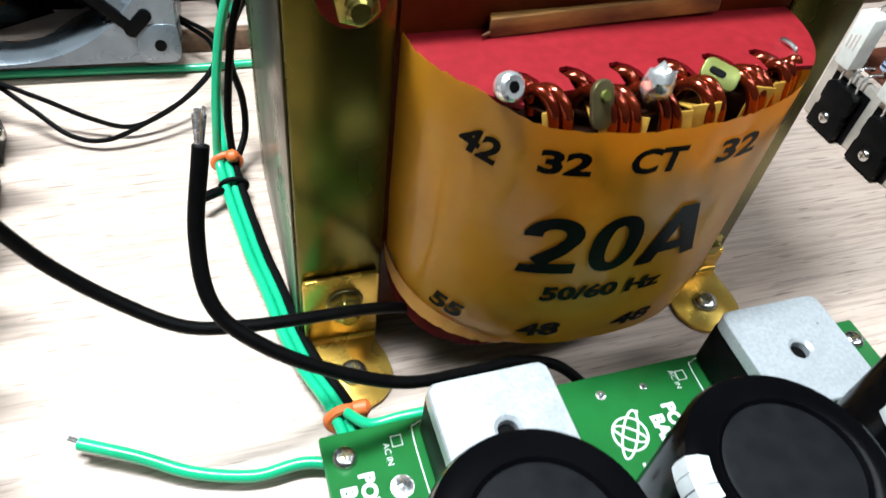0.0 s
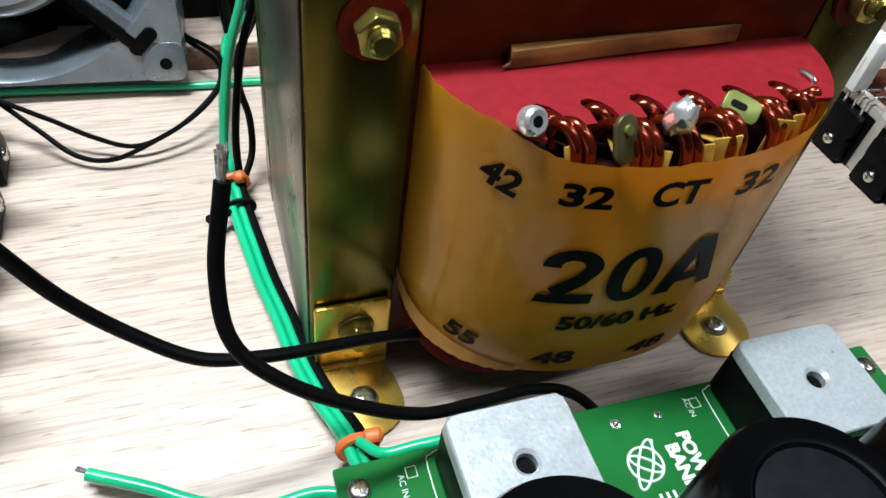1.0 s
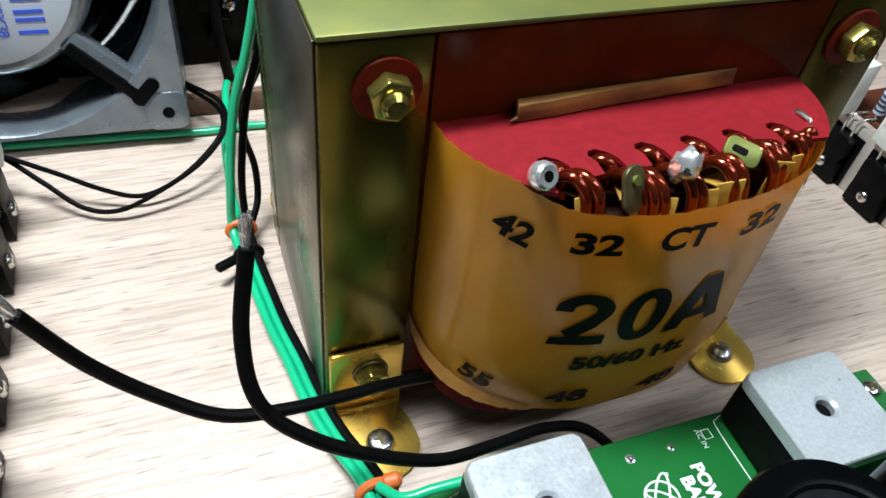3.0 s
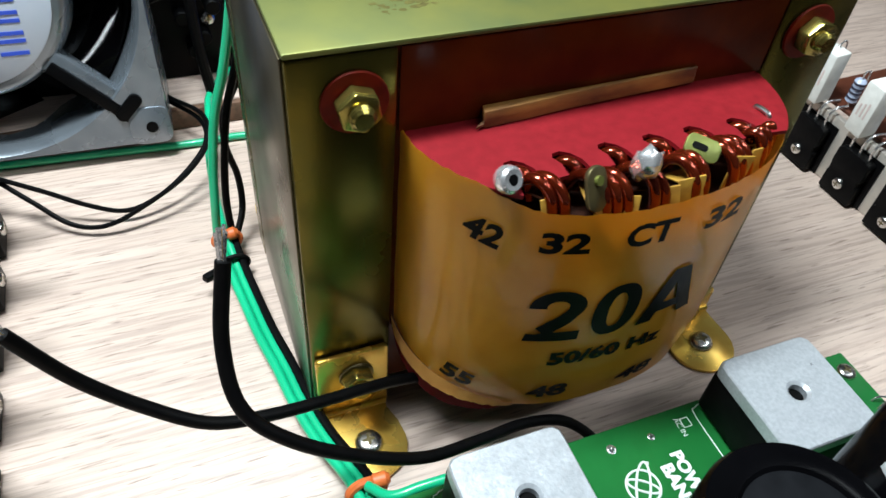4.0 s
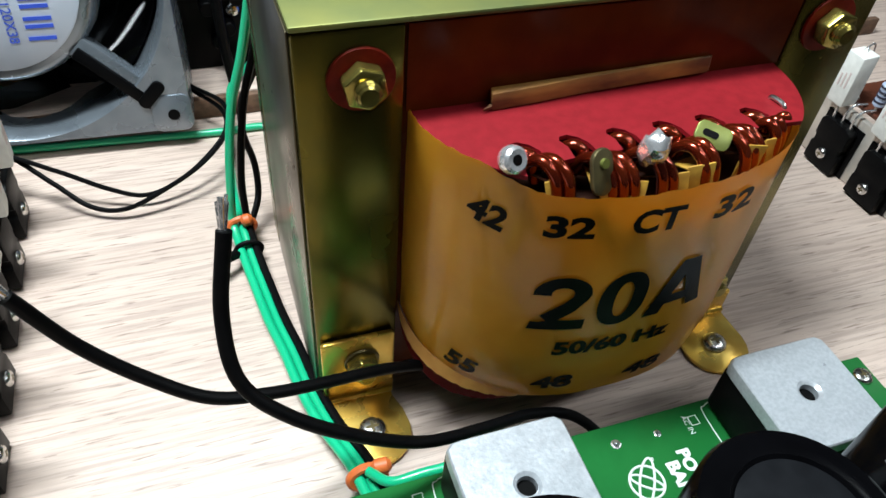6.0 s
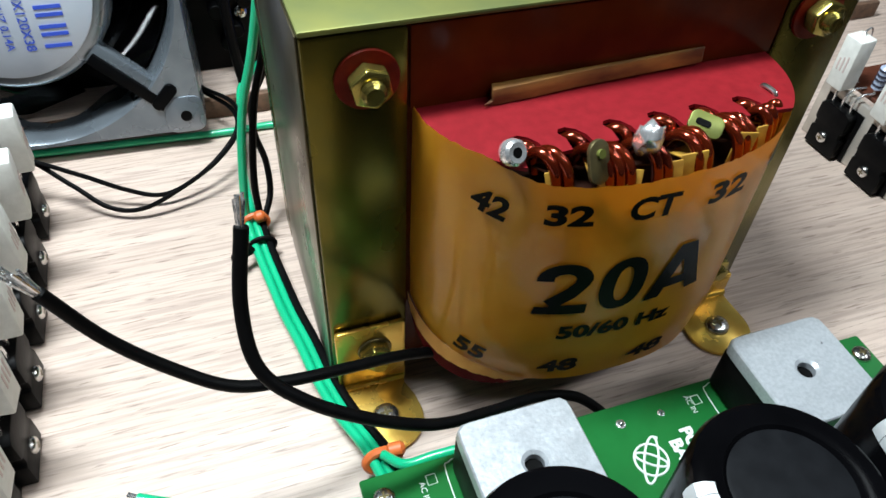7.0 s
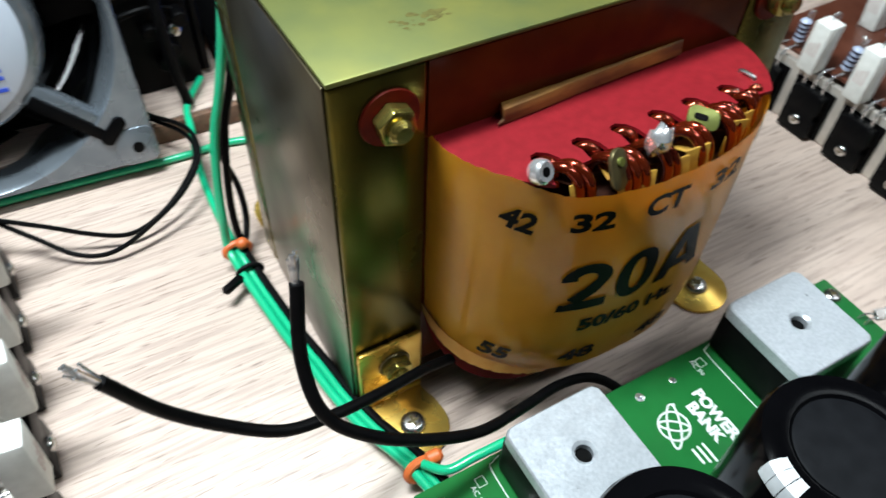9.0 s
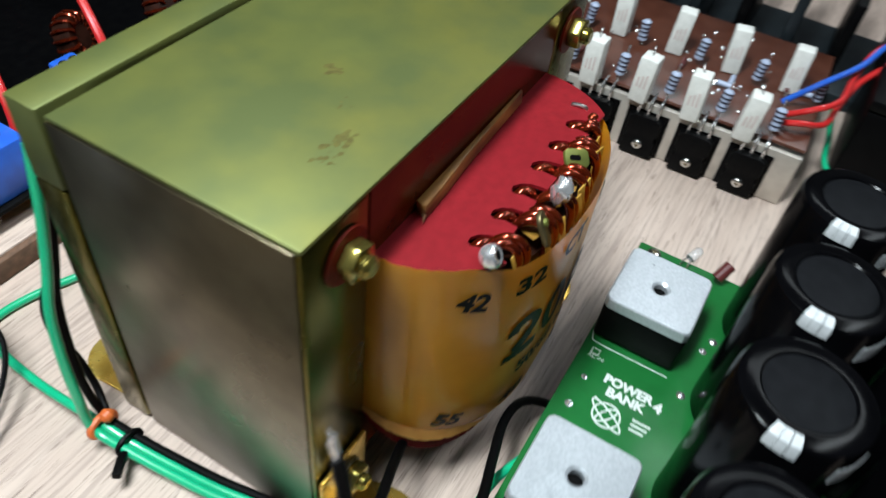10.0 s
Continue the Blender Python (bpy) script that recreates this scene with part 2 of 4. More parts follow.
def prism(outline, z0, z1, bevel=0.0, m=None, bm=None, seg=2):
    b = bmesh.new()
    f = b.faces.new([b.verts.new((x, y, z0)) for x, y in outline])
    ext = bmesh.ops.extrude_face_region(b, geom=[f])
    bmesh.ops.translate(b, verts=[v for v in ext["geom"] if isinstance(v, bmesh.types.BMVert)], vec=(0, 0, z1 - z0))
    if bevel:
        b.normal_update()
        bmesh.ops.bevel(b, geom=[e for e in b.edges if e.calc_face_angle(0) > 0.6], offset=bevel, segments=seg, affect="EDGES", profile=0.5)
    if m is not None:
        bmesh.ops.transform(b, matrix=m, verts=b.verts)
    return join(bm, b)


def glide(pts, per=8):
    """A smooth line through the points."""
    p = [Vector(q) for q in pts]
    p = [2 * p[0] - p[1]] + p + [2 * p[-1] - p[-2]]
    out = []
    for i in range(1, len(p) - 2):
        a, b, c, d = p[i - 1:i + 3]
        for k in range(per):
            t = k / per
            out.append(0.5 * (2 * b + (c - a) * t + (2 * a - 5 * b + 4 * c - d) * t * t + (3 * b - a - 3 * c + d) * t ** 3))
    return out + [p[-2]]


def tube(pts, r, seg=12, per=8, bm=None, smooth_line=True):
    line = glide(pts, per) if smooth_line else [Vector(q) for q in pts]
    b = bmesh.new()
    up = Vector((0.13, 0.21, 0.97))
    rings = []
    for i, q in enumerate(line):
        d = (line[min(i + 1, len(line) - 1)] - line[max(i - 1, 0)]).normalized()
        side = d.cross(up)
        side = side.normalized() if side.length > 1e-4 else d.orthogonal().normalized()
        up = side.cross(d).normalized()
        rings.append([b.verts.new(q + r * (math.cos(2 * math.pi * k / seg) * side + math.sin(2 * math.pi * k / seg) * up)) for k in range(seg)])
    for r0, r1 in zip(rings, rings[1:]):
        for k in range(seg):
            b.faces.new((r0[k], r0[(k + 1) % seg], r1[(k + 1) % seg], r1[k]))
    b.faces.new(rings[0][::-1])
    b.faces.new(rings[-1])
    return join(bm, b)


def rounded(x0, x1, y0, y1, r, n=5):
    out = []
    for cx, cy, a in ((x1 - r, y1 - r, 0), (x0 + r, y1 - r, 90), (x0 + r, y0 + r, 180), (x1 - r, y0 + r, 270)):
        for k in range(n + 1):
            t = radians(a + 90 * k / n)
            out.append((cx + r * math.cos(t), cy + r * math.sin(t)))
    return out


def lettering(text, size, bold=0.0, shear=0.0, spacing=1.0):
    """A flat bmesh of the text, centred on the origin, and its width."""
    cu = bpy.data.curves.new("text", "FONT")
    cu.body, cu.size, cu.offset, cu.shear, cu.space_character = text, size, bold, shear, spacing
    cu.align_x, cu.align_y = "CENTER", "CENTER"
    cu.resolution_u = 3
    ob = bpy.data.objects.new("text", cu)
    scene.collection.objects.link(ob)
    me = bpy.data.meshes.new_from_object(ob.evaluated_get(bpy.context.evaluated_depsgraph_get()))
    b = bmesh.new()
    b.from_mesh(me)
    bpy.data.objects.remove(ob)
    bpy.data.meshes.remove(me)
    bpy.data.curves.remove(cu)
    return b


def put(b, m):
    bmesh.ops.transform(b, matrix=m, verts=b.verts)
    return b


def hexagon(r):
    return [(r * math.cos(radians(60 * k + 30)), r * math.sin(radians(60 * k + 30))) for k in range(6)]


def pan_screw(parent, at, r=0.0036, h=0.0022, mat=STEEL, name="screw"):
    """A pan head facing local z, with dark bars for its cross slot's shade."""
    bm = spin([(r, 0), (r, h * 0.35), (r * 0.86, h * 0.75), (r * 0.55, h), (0.0002, h * 1.02)], seg=24)
    s = part(name, put(bm, at), mat, parent)
    cross = box(-r * 0.45, r * 0.45, -r * 0.10, r * 0.10, h * 0.85, h * 1.06)
    box(-r * 0.10, r * 0.10, -r * 0.45, r * 0.45, h * 0.85, h * 1.065, bm=cross)
    part("cross_slot_shade", put(cross, at), DARK_BRASS, s)
    return s

# ---------------------------------------------------------------- the room and the bench
tagged(part("floor", box(-2.0, 2.4, -2.0, 2.4, -0.80, -0.75), DARK_FLOOR), "dark floor of the workroom", "floor", kind="structure")
for name, b in (("wall_north", (-2.0, 2.4, 2.4, 2.5, -0.75, 1.75)), ("wall_south", (-2.0, 2.4, -2.1, -2.0, -0.75, 1.75)),
                ("wall_east", (2.4, 2.5, -2.0, 2.4, -0.75, 1.75)), ("wall_west", (-2.1, -2.0, -2.0, 2.4, -0.75, 1.75))):
    tagged(part(name, box(*b), PLASTER), "plain plastered wall of the workroom", "wall", kind="structure")
tagged(part("ceiling", box(-2.0, 2.4, -2.0, 2.4, 1.75, 1.80), PLASTER), "plain pale ceiling of the workroom", "ceiling", kind="structure")
bench = thing("table", "pale oak laminate work table with fine dark grain", "table")
part("tabletop", box(-0.60, 0.80, -0.45, 0.60, -0.025, 0.0, 0.001), WOOD, bench)
for lx in (-0.55, 0.70):
    for ly in (-0.40, 0.50):
        part("leg", box(lx, lx + 0.05, ly, ly + 0.05, -0.75, -0.0255, 0.002), WOOD, bench)
back_board = thing("wooden_board", "pale laminate board with a raw brown edge lying on the table", "board")
part("board", box(-0.30, 0.34, 0.1535, 0.56, 0.0005, 0.0095, 0.0006), WOOD, back_board)
part("raw_edge", box(-0.30, 0.34, 0.1500, 0.1533, 0.0005, 0.0093, 0.0006), BOARD_EDGE, back_board, "dark raw brown edge")

# ---------------------------------------------------------------- transformer
W, H, DEEP, COL = 0.138, 0.120, 0.0772, 0.0220
SEAM = 0.0660
CX, CA, CB, CY = 0.0690, 0.0458, 0.0350, 0.0025
tr = thing("transformer", "large mains transformer in yellow steel brackets with an amber label", "transformer")


def coil_point(u, grow=0.0):
    """Place on the coil's outline; u runs from 0 at one column to 1 at the other."""
    a = math.pi * (1 - u)
    c, s = math.cos(a), math.sin(a)
    n = 2.0 / (2.2 if c < 0 else 2.5)
    return (CX + (CA + grow) * math.copysign(abs(c) ** n, c), CY - (CB + grow) * abs(s) ** n)


def arc_table(grow=0.0, count=400):
    pts = [coil_point(k / count, grow) for k in range(count + 1)]
    run = [0.0]
    for p, q in zip(pts, pts[1:]):
        run.append(run[-1] + math.hypot(q[0] - p[0], q[1] - p[1]))
    return pts, run


ARC_P, ARC_S = arc_table(0.0)
ARC = ARC_S[-1]


def on_arc(s):
    """Place and outward normal at the length s along the coil's outline."""
    s = min(max(s, 0.0), ARC)
    k = min(max(int(np.searchsorted(ARC_S, s)), 1), len(ARC_S) - 1)
    f = (s - ARC_S[k - 1]) / (ARC_S[k] - ARC_S[k - 1])
    p, q = ARC_P[k - 1], ARC_P[k]
    t = Vector((q[0] - p[0], q[1] - p[1], 0)).normalized()
    return Vector((p[0] + f * (q[0] - p[0]), p[1] + f * (q[1] - p[1]), 0)), Vector((t.y, -t.x, 0))


def arc_at_x(x):
    best = min((abs(p[0] - x), s) for p, s in zip(ARC_P, ARC_S))
    return best[1]


def belly_in(s, z):
    """How far the label draws in towards the lower edge of the coil."""
    f = min(1.0, max(0.0, (s / ARC - 0.10) / 0.16))
    f = 0.3 + 0.7 * f * f * (3 - 2 * f)
    return -0.0020 * f * max(0.0, 0.22 - (z - 0.0222) / 0.0735) / 0.22


# steel brackets: a front shell and a back shell with a dark joint between them
for x0 in (0, W - COL):
    part("front_bracket", box(x0, x0 + COL, 0, SEAM - 0.0008, 0.0015, H - 0.0017, 0.0009), BRASS, tr, "olive yellow passivated steel")
part("top_plate", box(-0.0003, W + 0.0003, -0.0004, SEAM - 0.0012, H - 0.0014, H, 0.0006), OLIVE, tr, "olive green passivated top")
rnd = random.Random(21)
for sx, sy, k, big in ((0.0495, 0.0295, 12, 0.0014), (0.0300, 0.0125, 16, 0.0013), (0.0245, 0.0120, 10, 0.0010), (0.0400, 0.0200, 5, 0.0006)):
    for q in range(k):
        cx, cy, rr = sx + rnd.gauss(0, 0.0017), sy + rnd.gauss(0, 0.0012), rnd.uniform(0.0003, big)
        blot = [(cx + rr * (1 + 0.5 * noise.noise((a, cx * 900, 0))) * math.cos(a), cy + 0.6 * rr * (1 + 0.5 * noise.noise((a, cy * 900, 3))) * math.sin(a)) for a in (radians(30 * j) for j in range(12))]
        part("smudge", prism(blot, H - 0.00002, H + 0.00002 + 0.000012 * rnd.random()), SMUDGE, tr)
for x0, x1 in ((-0.0006, 0.0), (W, W + 0.0006)):
    part("side_plate", box(x0, x1, 0.0012, SEAM - 0.0012, 0.002, H - 0.0016, 0.0002), GREY_STEEL, tr, "greyish smeared steel side")
part("joint", box(0.0008, W - 0.0008, SEAM - 0.0007, SEAM + 0.0009, 0.003, H - 0.0032), DARK_BRASS, tr, "dark joint between the brackets")
for x0, x1 in ((-0.0006, COL), (W - COL, W + 0.0006)):
    part("back_bracket", box(x0, x1, SEAM + 0.0010, DEEP, 0.0015, H - 0.0225, 0.0008), BRASS, tr)
part("back_rim", box(-0.0006, W + 0.0006, SEAM + 0.0010, DEEP - 0.0002, H - 0.0223, H + 0.0004, 0.0008), OLIVE, tr)
part("core", box(COL - 0.0002, W - COL + 0.0002, 0.0012, SEAM - 0.0022, 0.010, H - 0.0016), VARNISH, tr, "dark varnished red-brown core")
# back half of the winding
bm = bmesh.new()
low = [bm.verts.new((x, DEEP - 0.0030 + 0.45 * max(0.0, CY - y), 0.022)) for x, y in (coil_point(k / 40, -0.001) for k in range(41))]
high = [bm.verts.new((v.co.x, v.co.y, 0.095)) for v in low]
for k in range(40):
    bm.faces.new((low[k], low[k + 1], high[k + 1], high[k]))
bm.faces.new(high)
bm.faces.new(low[::-1])
part("rear_winding", bm, LABEL, tr, "amber wrapped rear winding")

# feet, their screws and the through bolts
for side in (0, 1):
    mx = Matrix.Identity(4) if side == 0 else Matrix.Translation((W, 0, 0)) @ Matrix.Diagonal((-1, 1, 1, 1))
    for row in (0, 1):
        m = mx if row == 0 else Matrix.Translation((0, DEEP, 0)) @ mx @ Matrix.Diagonal((1, -1, 1, 1))
        foot = prism(rounded(0.0008, 0.0212, 0.0004, 0.0288 if side == 0 else 0.0120, 0.0012, 3), 0.0004, 0.0018, 0.0004, pose(0, 0, 0, 90, 0, 0))
        tab = [(0.0012, 0.0), (0.0012, -0.005), (0.0006, -0.013)]
        for k in range(13):
            a = radians(180 + 180 * k / 12)
            tab.append((0.0117 + 0.0111 * math.cos(a), -0.0145 + 0.0108 * math.sin(a)))
        tab += [(0.0222, -0.009), (0.0205, -0.004), (0.0205, 0.0)]
        prism(tab, 0.0003, 0.0017, 0.0004, bm=foot)
        tube([(0.0012, -0.0016, 0.0024), (0.0206, -0.0016, 0.0024)], 0.0013, 8, 2, foot)
        f = part("foot", put(foot, m), GOLD, tr, "bright golden zinc-plated foot")
        pan_screw(f, m @ pose(0.0118, -0.0140, 0.0017), 0.0040, 0.0024)

for bx, bz in ((0.0130, 0.1080), (W - 0.0130, 0.1080), (0.0118, 0.0195), (W - 0.0118, 0.0195)):
    m = pose(bx, -0.0002 if bz > 0.05 or bx > 0.05 else -0.0020, bz, 90, 0, 0)
    bolt = part("bolt", put(spin([(0.0025, 0), (0.0025, 0.0064), (0.0019, 0.0071)], seg=20), m), NUT, tr, "yellow passivated through bolt")
    thread = bmesh.new()
    for k in range(2):
        spin([(0.00245, 0.0052 + 0.0008 * k), (0.0027, 0.0055 + 0.0008 * k), (0.00245, 0.0058 + 0.0008 * k)], m, 20, thread)
    part("thread", thread, NUT, bolt)
    part("nut", put(prism(hexagon(0.0047), 0.0008, 0.0048, 0.0005), m @ pose(0, 0, 0, 0, 0, 12)), NUT, bolt)
    if bz > 0.05:
        ring = spin([(0.0068, 0.0001), (0.0070, 0.0004), (0.0068, 0.0009), (0.0022, 0.0010)], m, 32)
        part("washer", ring, RED_WASHER, bolt, "red fibre washer")
    else:
        part("washer", spin([(0.0048, 0.0001), (0.0050, 0.0004), (0.0048, 0.0008), (0.0022, 0.0009)], m, 32), DARK_BRASS, bolt)

# ---- coil: wrapped label with a wavy torn upper edge and a loose lower corner
random.seed(11)
NU, NV = 120, 14
edge = [0.0006 * noise.noise((k * 0.21, 3.1, 0)) + 0.0004 * noise.noise((k * 0.9, 7.7, 0)) for k in range(NU + 1)]
bm = bmesh.new()
grid = []
for i in range(NU + 1):
    s = ARC * i / NU
    p, n = on_arc(s)
    u = i / NU
    lift = min(1.0, max(0.0, (0.30 - u) / 0.12))
    top = 0.0947 + edge[i] + 0.0042 * lift * lift * (3 - 2 * lift) + 0.0035 * max(0.0, (u - 0.50) / 0.50)
    bot = 0.0245 - 0.0060 * max(0.0, u - 0.35) + 0.0125 * max(0.0, 1 - u / 0.32) + 0.6 * edge[(i * 3) % NU]
    col = []
    for j in range(NV + 1):
        v = j / NV
        belly = belly_in(s, bot + (top - bot) * v)
        q = p + n * (belly + 0.00025 * noise.noise((s * 60, v * 5, 2.0)))
        col.append(bm.verts.new((q.x, q.y, bot + (top - bot) * v)))
    grid.append(col)
for i in range(NU):
    for j in range(NV):
        bm.faces.new((grid[i][j], grid[i + 1][j], grid[i + 1][j + 1], grid[i][j + 1]))
solid = bmesh.ops.solidify(bm, geom=list(bm.faces), thickness=0.0002)
label = part("label_wrap", bm, LABEL, tr, "glossy amber printed label wrapped round the coil")

# paper flap and red tissue showing at the loose lower corner
for name, mat, g0, g1, up, drop, s1 in (("paper_flap", LABEL_IN, 0.0007, 0.0018, 0.0012, 0.0030, 0.32), ("inner_wrap", RED_PAPER, 0.0002, 0.0010, -0.0006, 0.0090, 0.31)):
    b = bmesh.new()
    rows = []
    for i in range(61):
        u = s1 * i / 60
        p, n = on_arc(ARC * u)
        fade = math.sin(math.pi * min(1.0, (u / s1) ** 0.8)) ** 0.7
        base = 0.0245 + 0.0125 * max(0.0, 1 - u / 0.32)
        belly = belly_in(ARC * u, base)
        low = base - drop * fade + 0.0006 * noise.noise((i * 0.5, drop * 900, 5.0))
        rows.append([b.verts.new((p.x + n.x * q, p.y + n.y * q, z)) for q, z in ((g1 * fade + belly, low), (0.6 * g1 * fade + 0.4 * g0 + belly, 0.5 * (low + base)), (g0 + belly, base + up))])
    for r0, r1 in zip(rows, rows[1:]):
        for j in range(2):
            b.faces.new((r0[j], r1[j], r1[j + 1], r0[j + 1]))
    bmesh.ops.solidify(b, geom=list(b.faces), thickness=0.0003)
    part(name, b, mat, tr)
# winding below the edge of the cheek, seen from above, darkened for the slots' shade
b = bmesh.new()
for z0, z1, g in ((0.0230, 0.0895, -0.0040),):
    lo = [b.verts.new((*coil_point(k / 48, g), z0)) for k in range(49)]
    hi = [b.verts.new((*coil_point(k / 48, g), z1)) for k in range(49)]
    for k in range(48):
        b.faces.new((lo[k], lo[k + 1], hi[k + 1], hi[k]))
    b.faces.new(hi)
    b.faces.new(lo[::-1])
part("winding", b, DARK_COPPER, tr, "copper winding coloured dark for the shade in the slots")

# red cheek paper with a hooked slot for each tapping
SLOTS = (0.0402, 0.0512, 0.0620, 0.0730, 0.0835, 0.0950)
FRONT = -0.0222


def front_edge(x):
    """The front edge of the cheek at x."""
    return max(FRONT - 0.0008 * noise.noise((x * 160, 0.3, 0)), on_arc(arc_at_x(x))[0].y + 0.0006)


outline = [p for p in (coil_point(k / 120, -0.0002) for k in range(61)) if p[0] < SLOTS[0] - 0.0006 and p[1] > FRONT - 0.0030]
for k, x in enumerate(SLOTS):
    outline += [(x - 0.0006, front_edge(x)), (x - 0.0004, -0.0185), (x - 0.0014, -0.0162), (x - 0.0008, -0.0150), (x + 0.0010, -0.0147), (x + 0.0030, -0.0160), (x + 0.0044, -0.0182), (x + 0.0050, front_edge(x + 0.0050))]
outline += [p for p in (coil_point(k / 120, -0.0002) for k in range(60, 121)) if p[0] > SLOTS[-1] + 0.0056 and p[1] > FRONT]
for x in (0.1130, 0.1000, 0.0860, 0.0690, 0.0520, 0.0380, 0.0250):
    outline.append((x, 0.0004))
part("cheek", prism(outline, 0.0974, 0.0984, 0.0), RED_PAPER, tr, "red fibre paper cheek")
part("backing_paper", box(COL + 0.0005, W - COL - 0.0005, 0.0002, 0.0011, 0.0985, H - 0.0018), VARNISH, tr)
wedge = prism([(0, 0), (0.0085, 0.0004), (0.0200, 0.0016), (0.0360, 0.0022), (0.0535, 0.0026), (0.0545, 0.0040), (0.0300, 0.0042), (0.0120, 0.0044), (0.0008, 0.0046)], 0, 0.0048, 0.0004)
part("wedge", put(wedge, pose(0.0400, -0.0036, 0.0985, -6, -1.0, 0.6) @ Matrix.Diagonal((1.02, 0.66, 0.82, 1))), WEDGE, tr, "frayed brown cardboard wedge")
part("wedge_splinter", put(prism([(0, 0), (0.007, 0.0006), (0.012, 0.0028), (0.004, 0.002)], 0, 0.0008, 0.0002), pose(0.0378, -0.0040, 0.0988, 8, 0, 10)), WEDGE, tr)

# enamelled copper strands that come out of the slots, lean over and dive behind the label
random.seed(5)
for x, n, lean in zip(SLOTS, (2, 3, 2, 2, 3, 3), (0.0075, 0.0070, 0.0075, 0.0060, 0.0070, 0.0050)):
    for k in range(n):
        xx = x + 0.0012 + 0.0024 * k
        j = random.uniform(-0.0004, 0.0004)
        xe = xx + 0.62 * lean
        y1 = on_arc(arc_at_x(xe))[0].y + 0.0030
        y0 = min(-0.0192, y1 + 0.0075)
        pts = [(xx, y0 + 0.0016, 0.0925), (xx + 0.10 * lean, y0, 0.0966 + j), (xx + 0.30 * lean, 0.6 * y0 + 0.4 * y1, 0.0984 + j), (xx + 0.50 * lean, 0.2 * y0 + 0.8 * y1, 0.0968 + j), (xe, y1 + 0.0002, 0.0930), (xe + 0.0006, y1 + 0.0006, 0.0870)]
        part("copper_strand", tube(pts, 0.00128, 12, 7), COPPER, tr)
    # the stub of the turn that shows at the inner end of the slot
    part("copper_loop", tube([(x - 0.0006, -0.0158, 0.0925), (x - 0.0002, -0.0162, 0.0958), (x + 0.0014, -0.0174, 0.0976), (x + 0.0032, -0.0190, 0.0966), (x + 0.0038, -0.0198, 0.0920)], 0.00135, 12, 7), COPPER, tr)
for x, w, tall in ((0.0450, 0.0016, 0.0008), (0.0560, 0.0020, 0.0012), (0.0625, 0.0016, 0.0004), (0.0720, 0.0014, 0.0008), (0.0765, 0.0030, 0.0018), (0.0905, 0.0026, 0.0026), (0.0975, 0.0022, 0.0014)):
    y1 = on_arc(arc_at_x(x))[0].y
    part("insulation_strip", put(box(-w, w, -0.00022, 0.00022, -0.0070, tall, 0.0001), pose(x, y1 + 0.0034, 0.0952, random.uniform(-22, -6), random.uniform(-12, 12), random.uniform(-12, 12))), YELLOW_PAPER, tr)
for x, w, d, mat in ((0.0470, 0.0040, 0.0026, DARK_COPPER), (0.0570, 0.0036, 0.0030, YELLOW_PAPER), (0.0690, 0.0040, 0.0030, DARK_COPPER), (0.0780, 0.0034, 0.0026, YELLOW_PAPER), (0.0890, 0.0040, 0.0028, DARK_COPPER), (0.1000, 0.0030, 0.0026, YELLOW_PAPER)):
    y1 = on_arc(arc_at_x(x))[0].y
    part("insulation_strip", put(box(-w, w, -d, d, -0.0002, 0.0002, 0.0001), pose(x, y1 + 0.0078, 0.0940, random.uniform(-24, 4), random.uniform(-14, 14), random.uniform(-30, 30))), mat, tr)

# terminals
eye = spin([(0.0021, -0.0019), (0.0027, -0.0010), (0.0029, 0.0002), (0.0027, 0.0014), (0.0021, 0.0020), (0.0011, 0.0019), (0.0010, -0.0019)], pose(0.0368, -0.0220, 0.1004, 58, 0, 14), 24)
t = part("eyelet_terminal", eye, LUG, tr, "tinned eyelet terminal")
# black plug paints the shade inside the eyelet
part("eyelet_bore_shade", spin([(0.00105, -0.0018), (0.00105, 0.00195)], pose(0.0368, -0.0220, 0.1004, 58, 0, 14), 16), INK_AND_SHADE, t)
part("post", box(0.0358, 0.0382, -0.0222, -0.0208, 0.0895, 0.0985, 0.0003), DARK_COPPER, t)
t = part("oval_terminal", prism(rounded(-0.0027, 0.0027, -0.0055, 0.0040, 0.0026, 6), -0.0006, 0.0006, 0.0003, pose(0.0536, -0.0272, 0.0992, 64, 6, 14)), DARK_BRASS, tr, "tarnished brass terminal")
part("terminal_hole", spin([(0.0010, -0.0004), (0.0010, 0.0008)], pose(0.0537, -0.0272, 0.1004, 64, 6, 14), 12), BRASS_TAB, t)
b = bmesh.new()
bmesh.ops.create_icosphere(b, subdivisions=3, radius=0.0033, matrix=pose(0.0651, -0.0264, 0.1010) @ Matrix.Diagonal((0.95, 0.85, 1.25, 1)))
for v in b.verts:
    v.co += 0.0011 * noise.noise(v.co * 520) * Vector((1, 1, 1))
part("solder_lug", b, LUG, tr, "lumpy bright solder lug")
t = part("slotted_tab", prism(rounded(-0.0038, 0.0038, -0.0025, 0.0025, 0.0016, 4), -0.0005, 0.0005, 0.0002, pose(0.0812, -0.0236, 0.0996, 38, 12, -38)), BRASS_TAB, tr, "yellow brass slotted tab")
# the tab's slot is a black inlay painting the shade in it
part("slot", prism(rounded(-0.0024, 0.0010, -0.0007, 0.0007, 0.0006, 4), 0.0001, 0.0007, 0, pose(0.0812, -0.0236, 0.0996, 38, 12, -38)), INK_AND_SHADE, t)
part("staple", tube([(0.1040, -0.0128, 0.0980), (0.1042, -0.0132, 0.0989), (0.1047, -0.0165, 0.0989), (0.1048, -0.0172, 0.0968)], 0.0006, 8, 4), STEEL, tr)

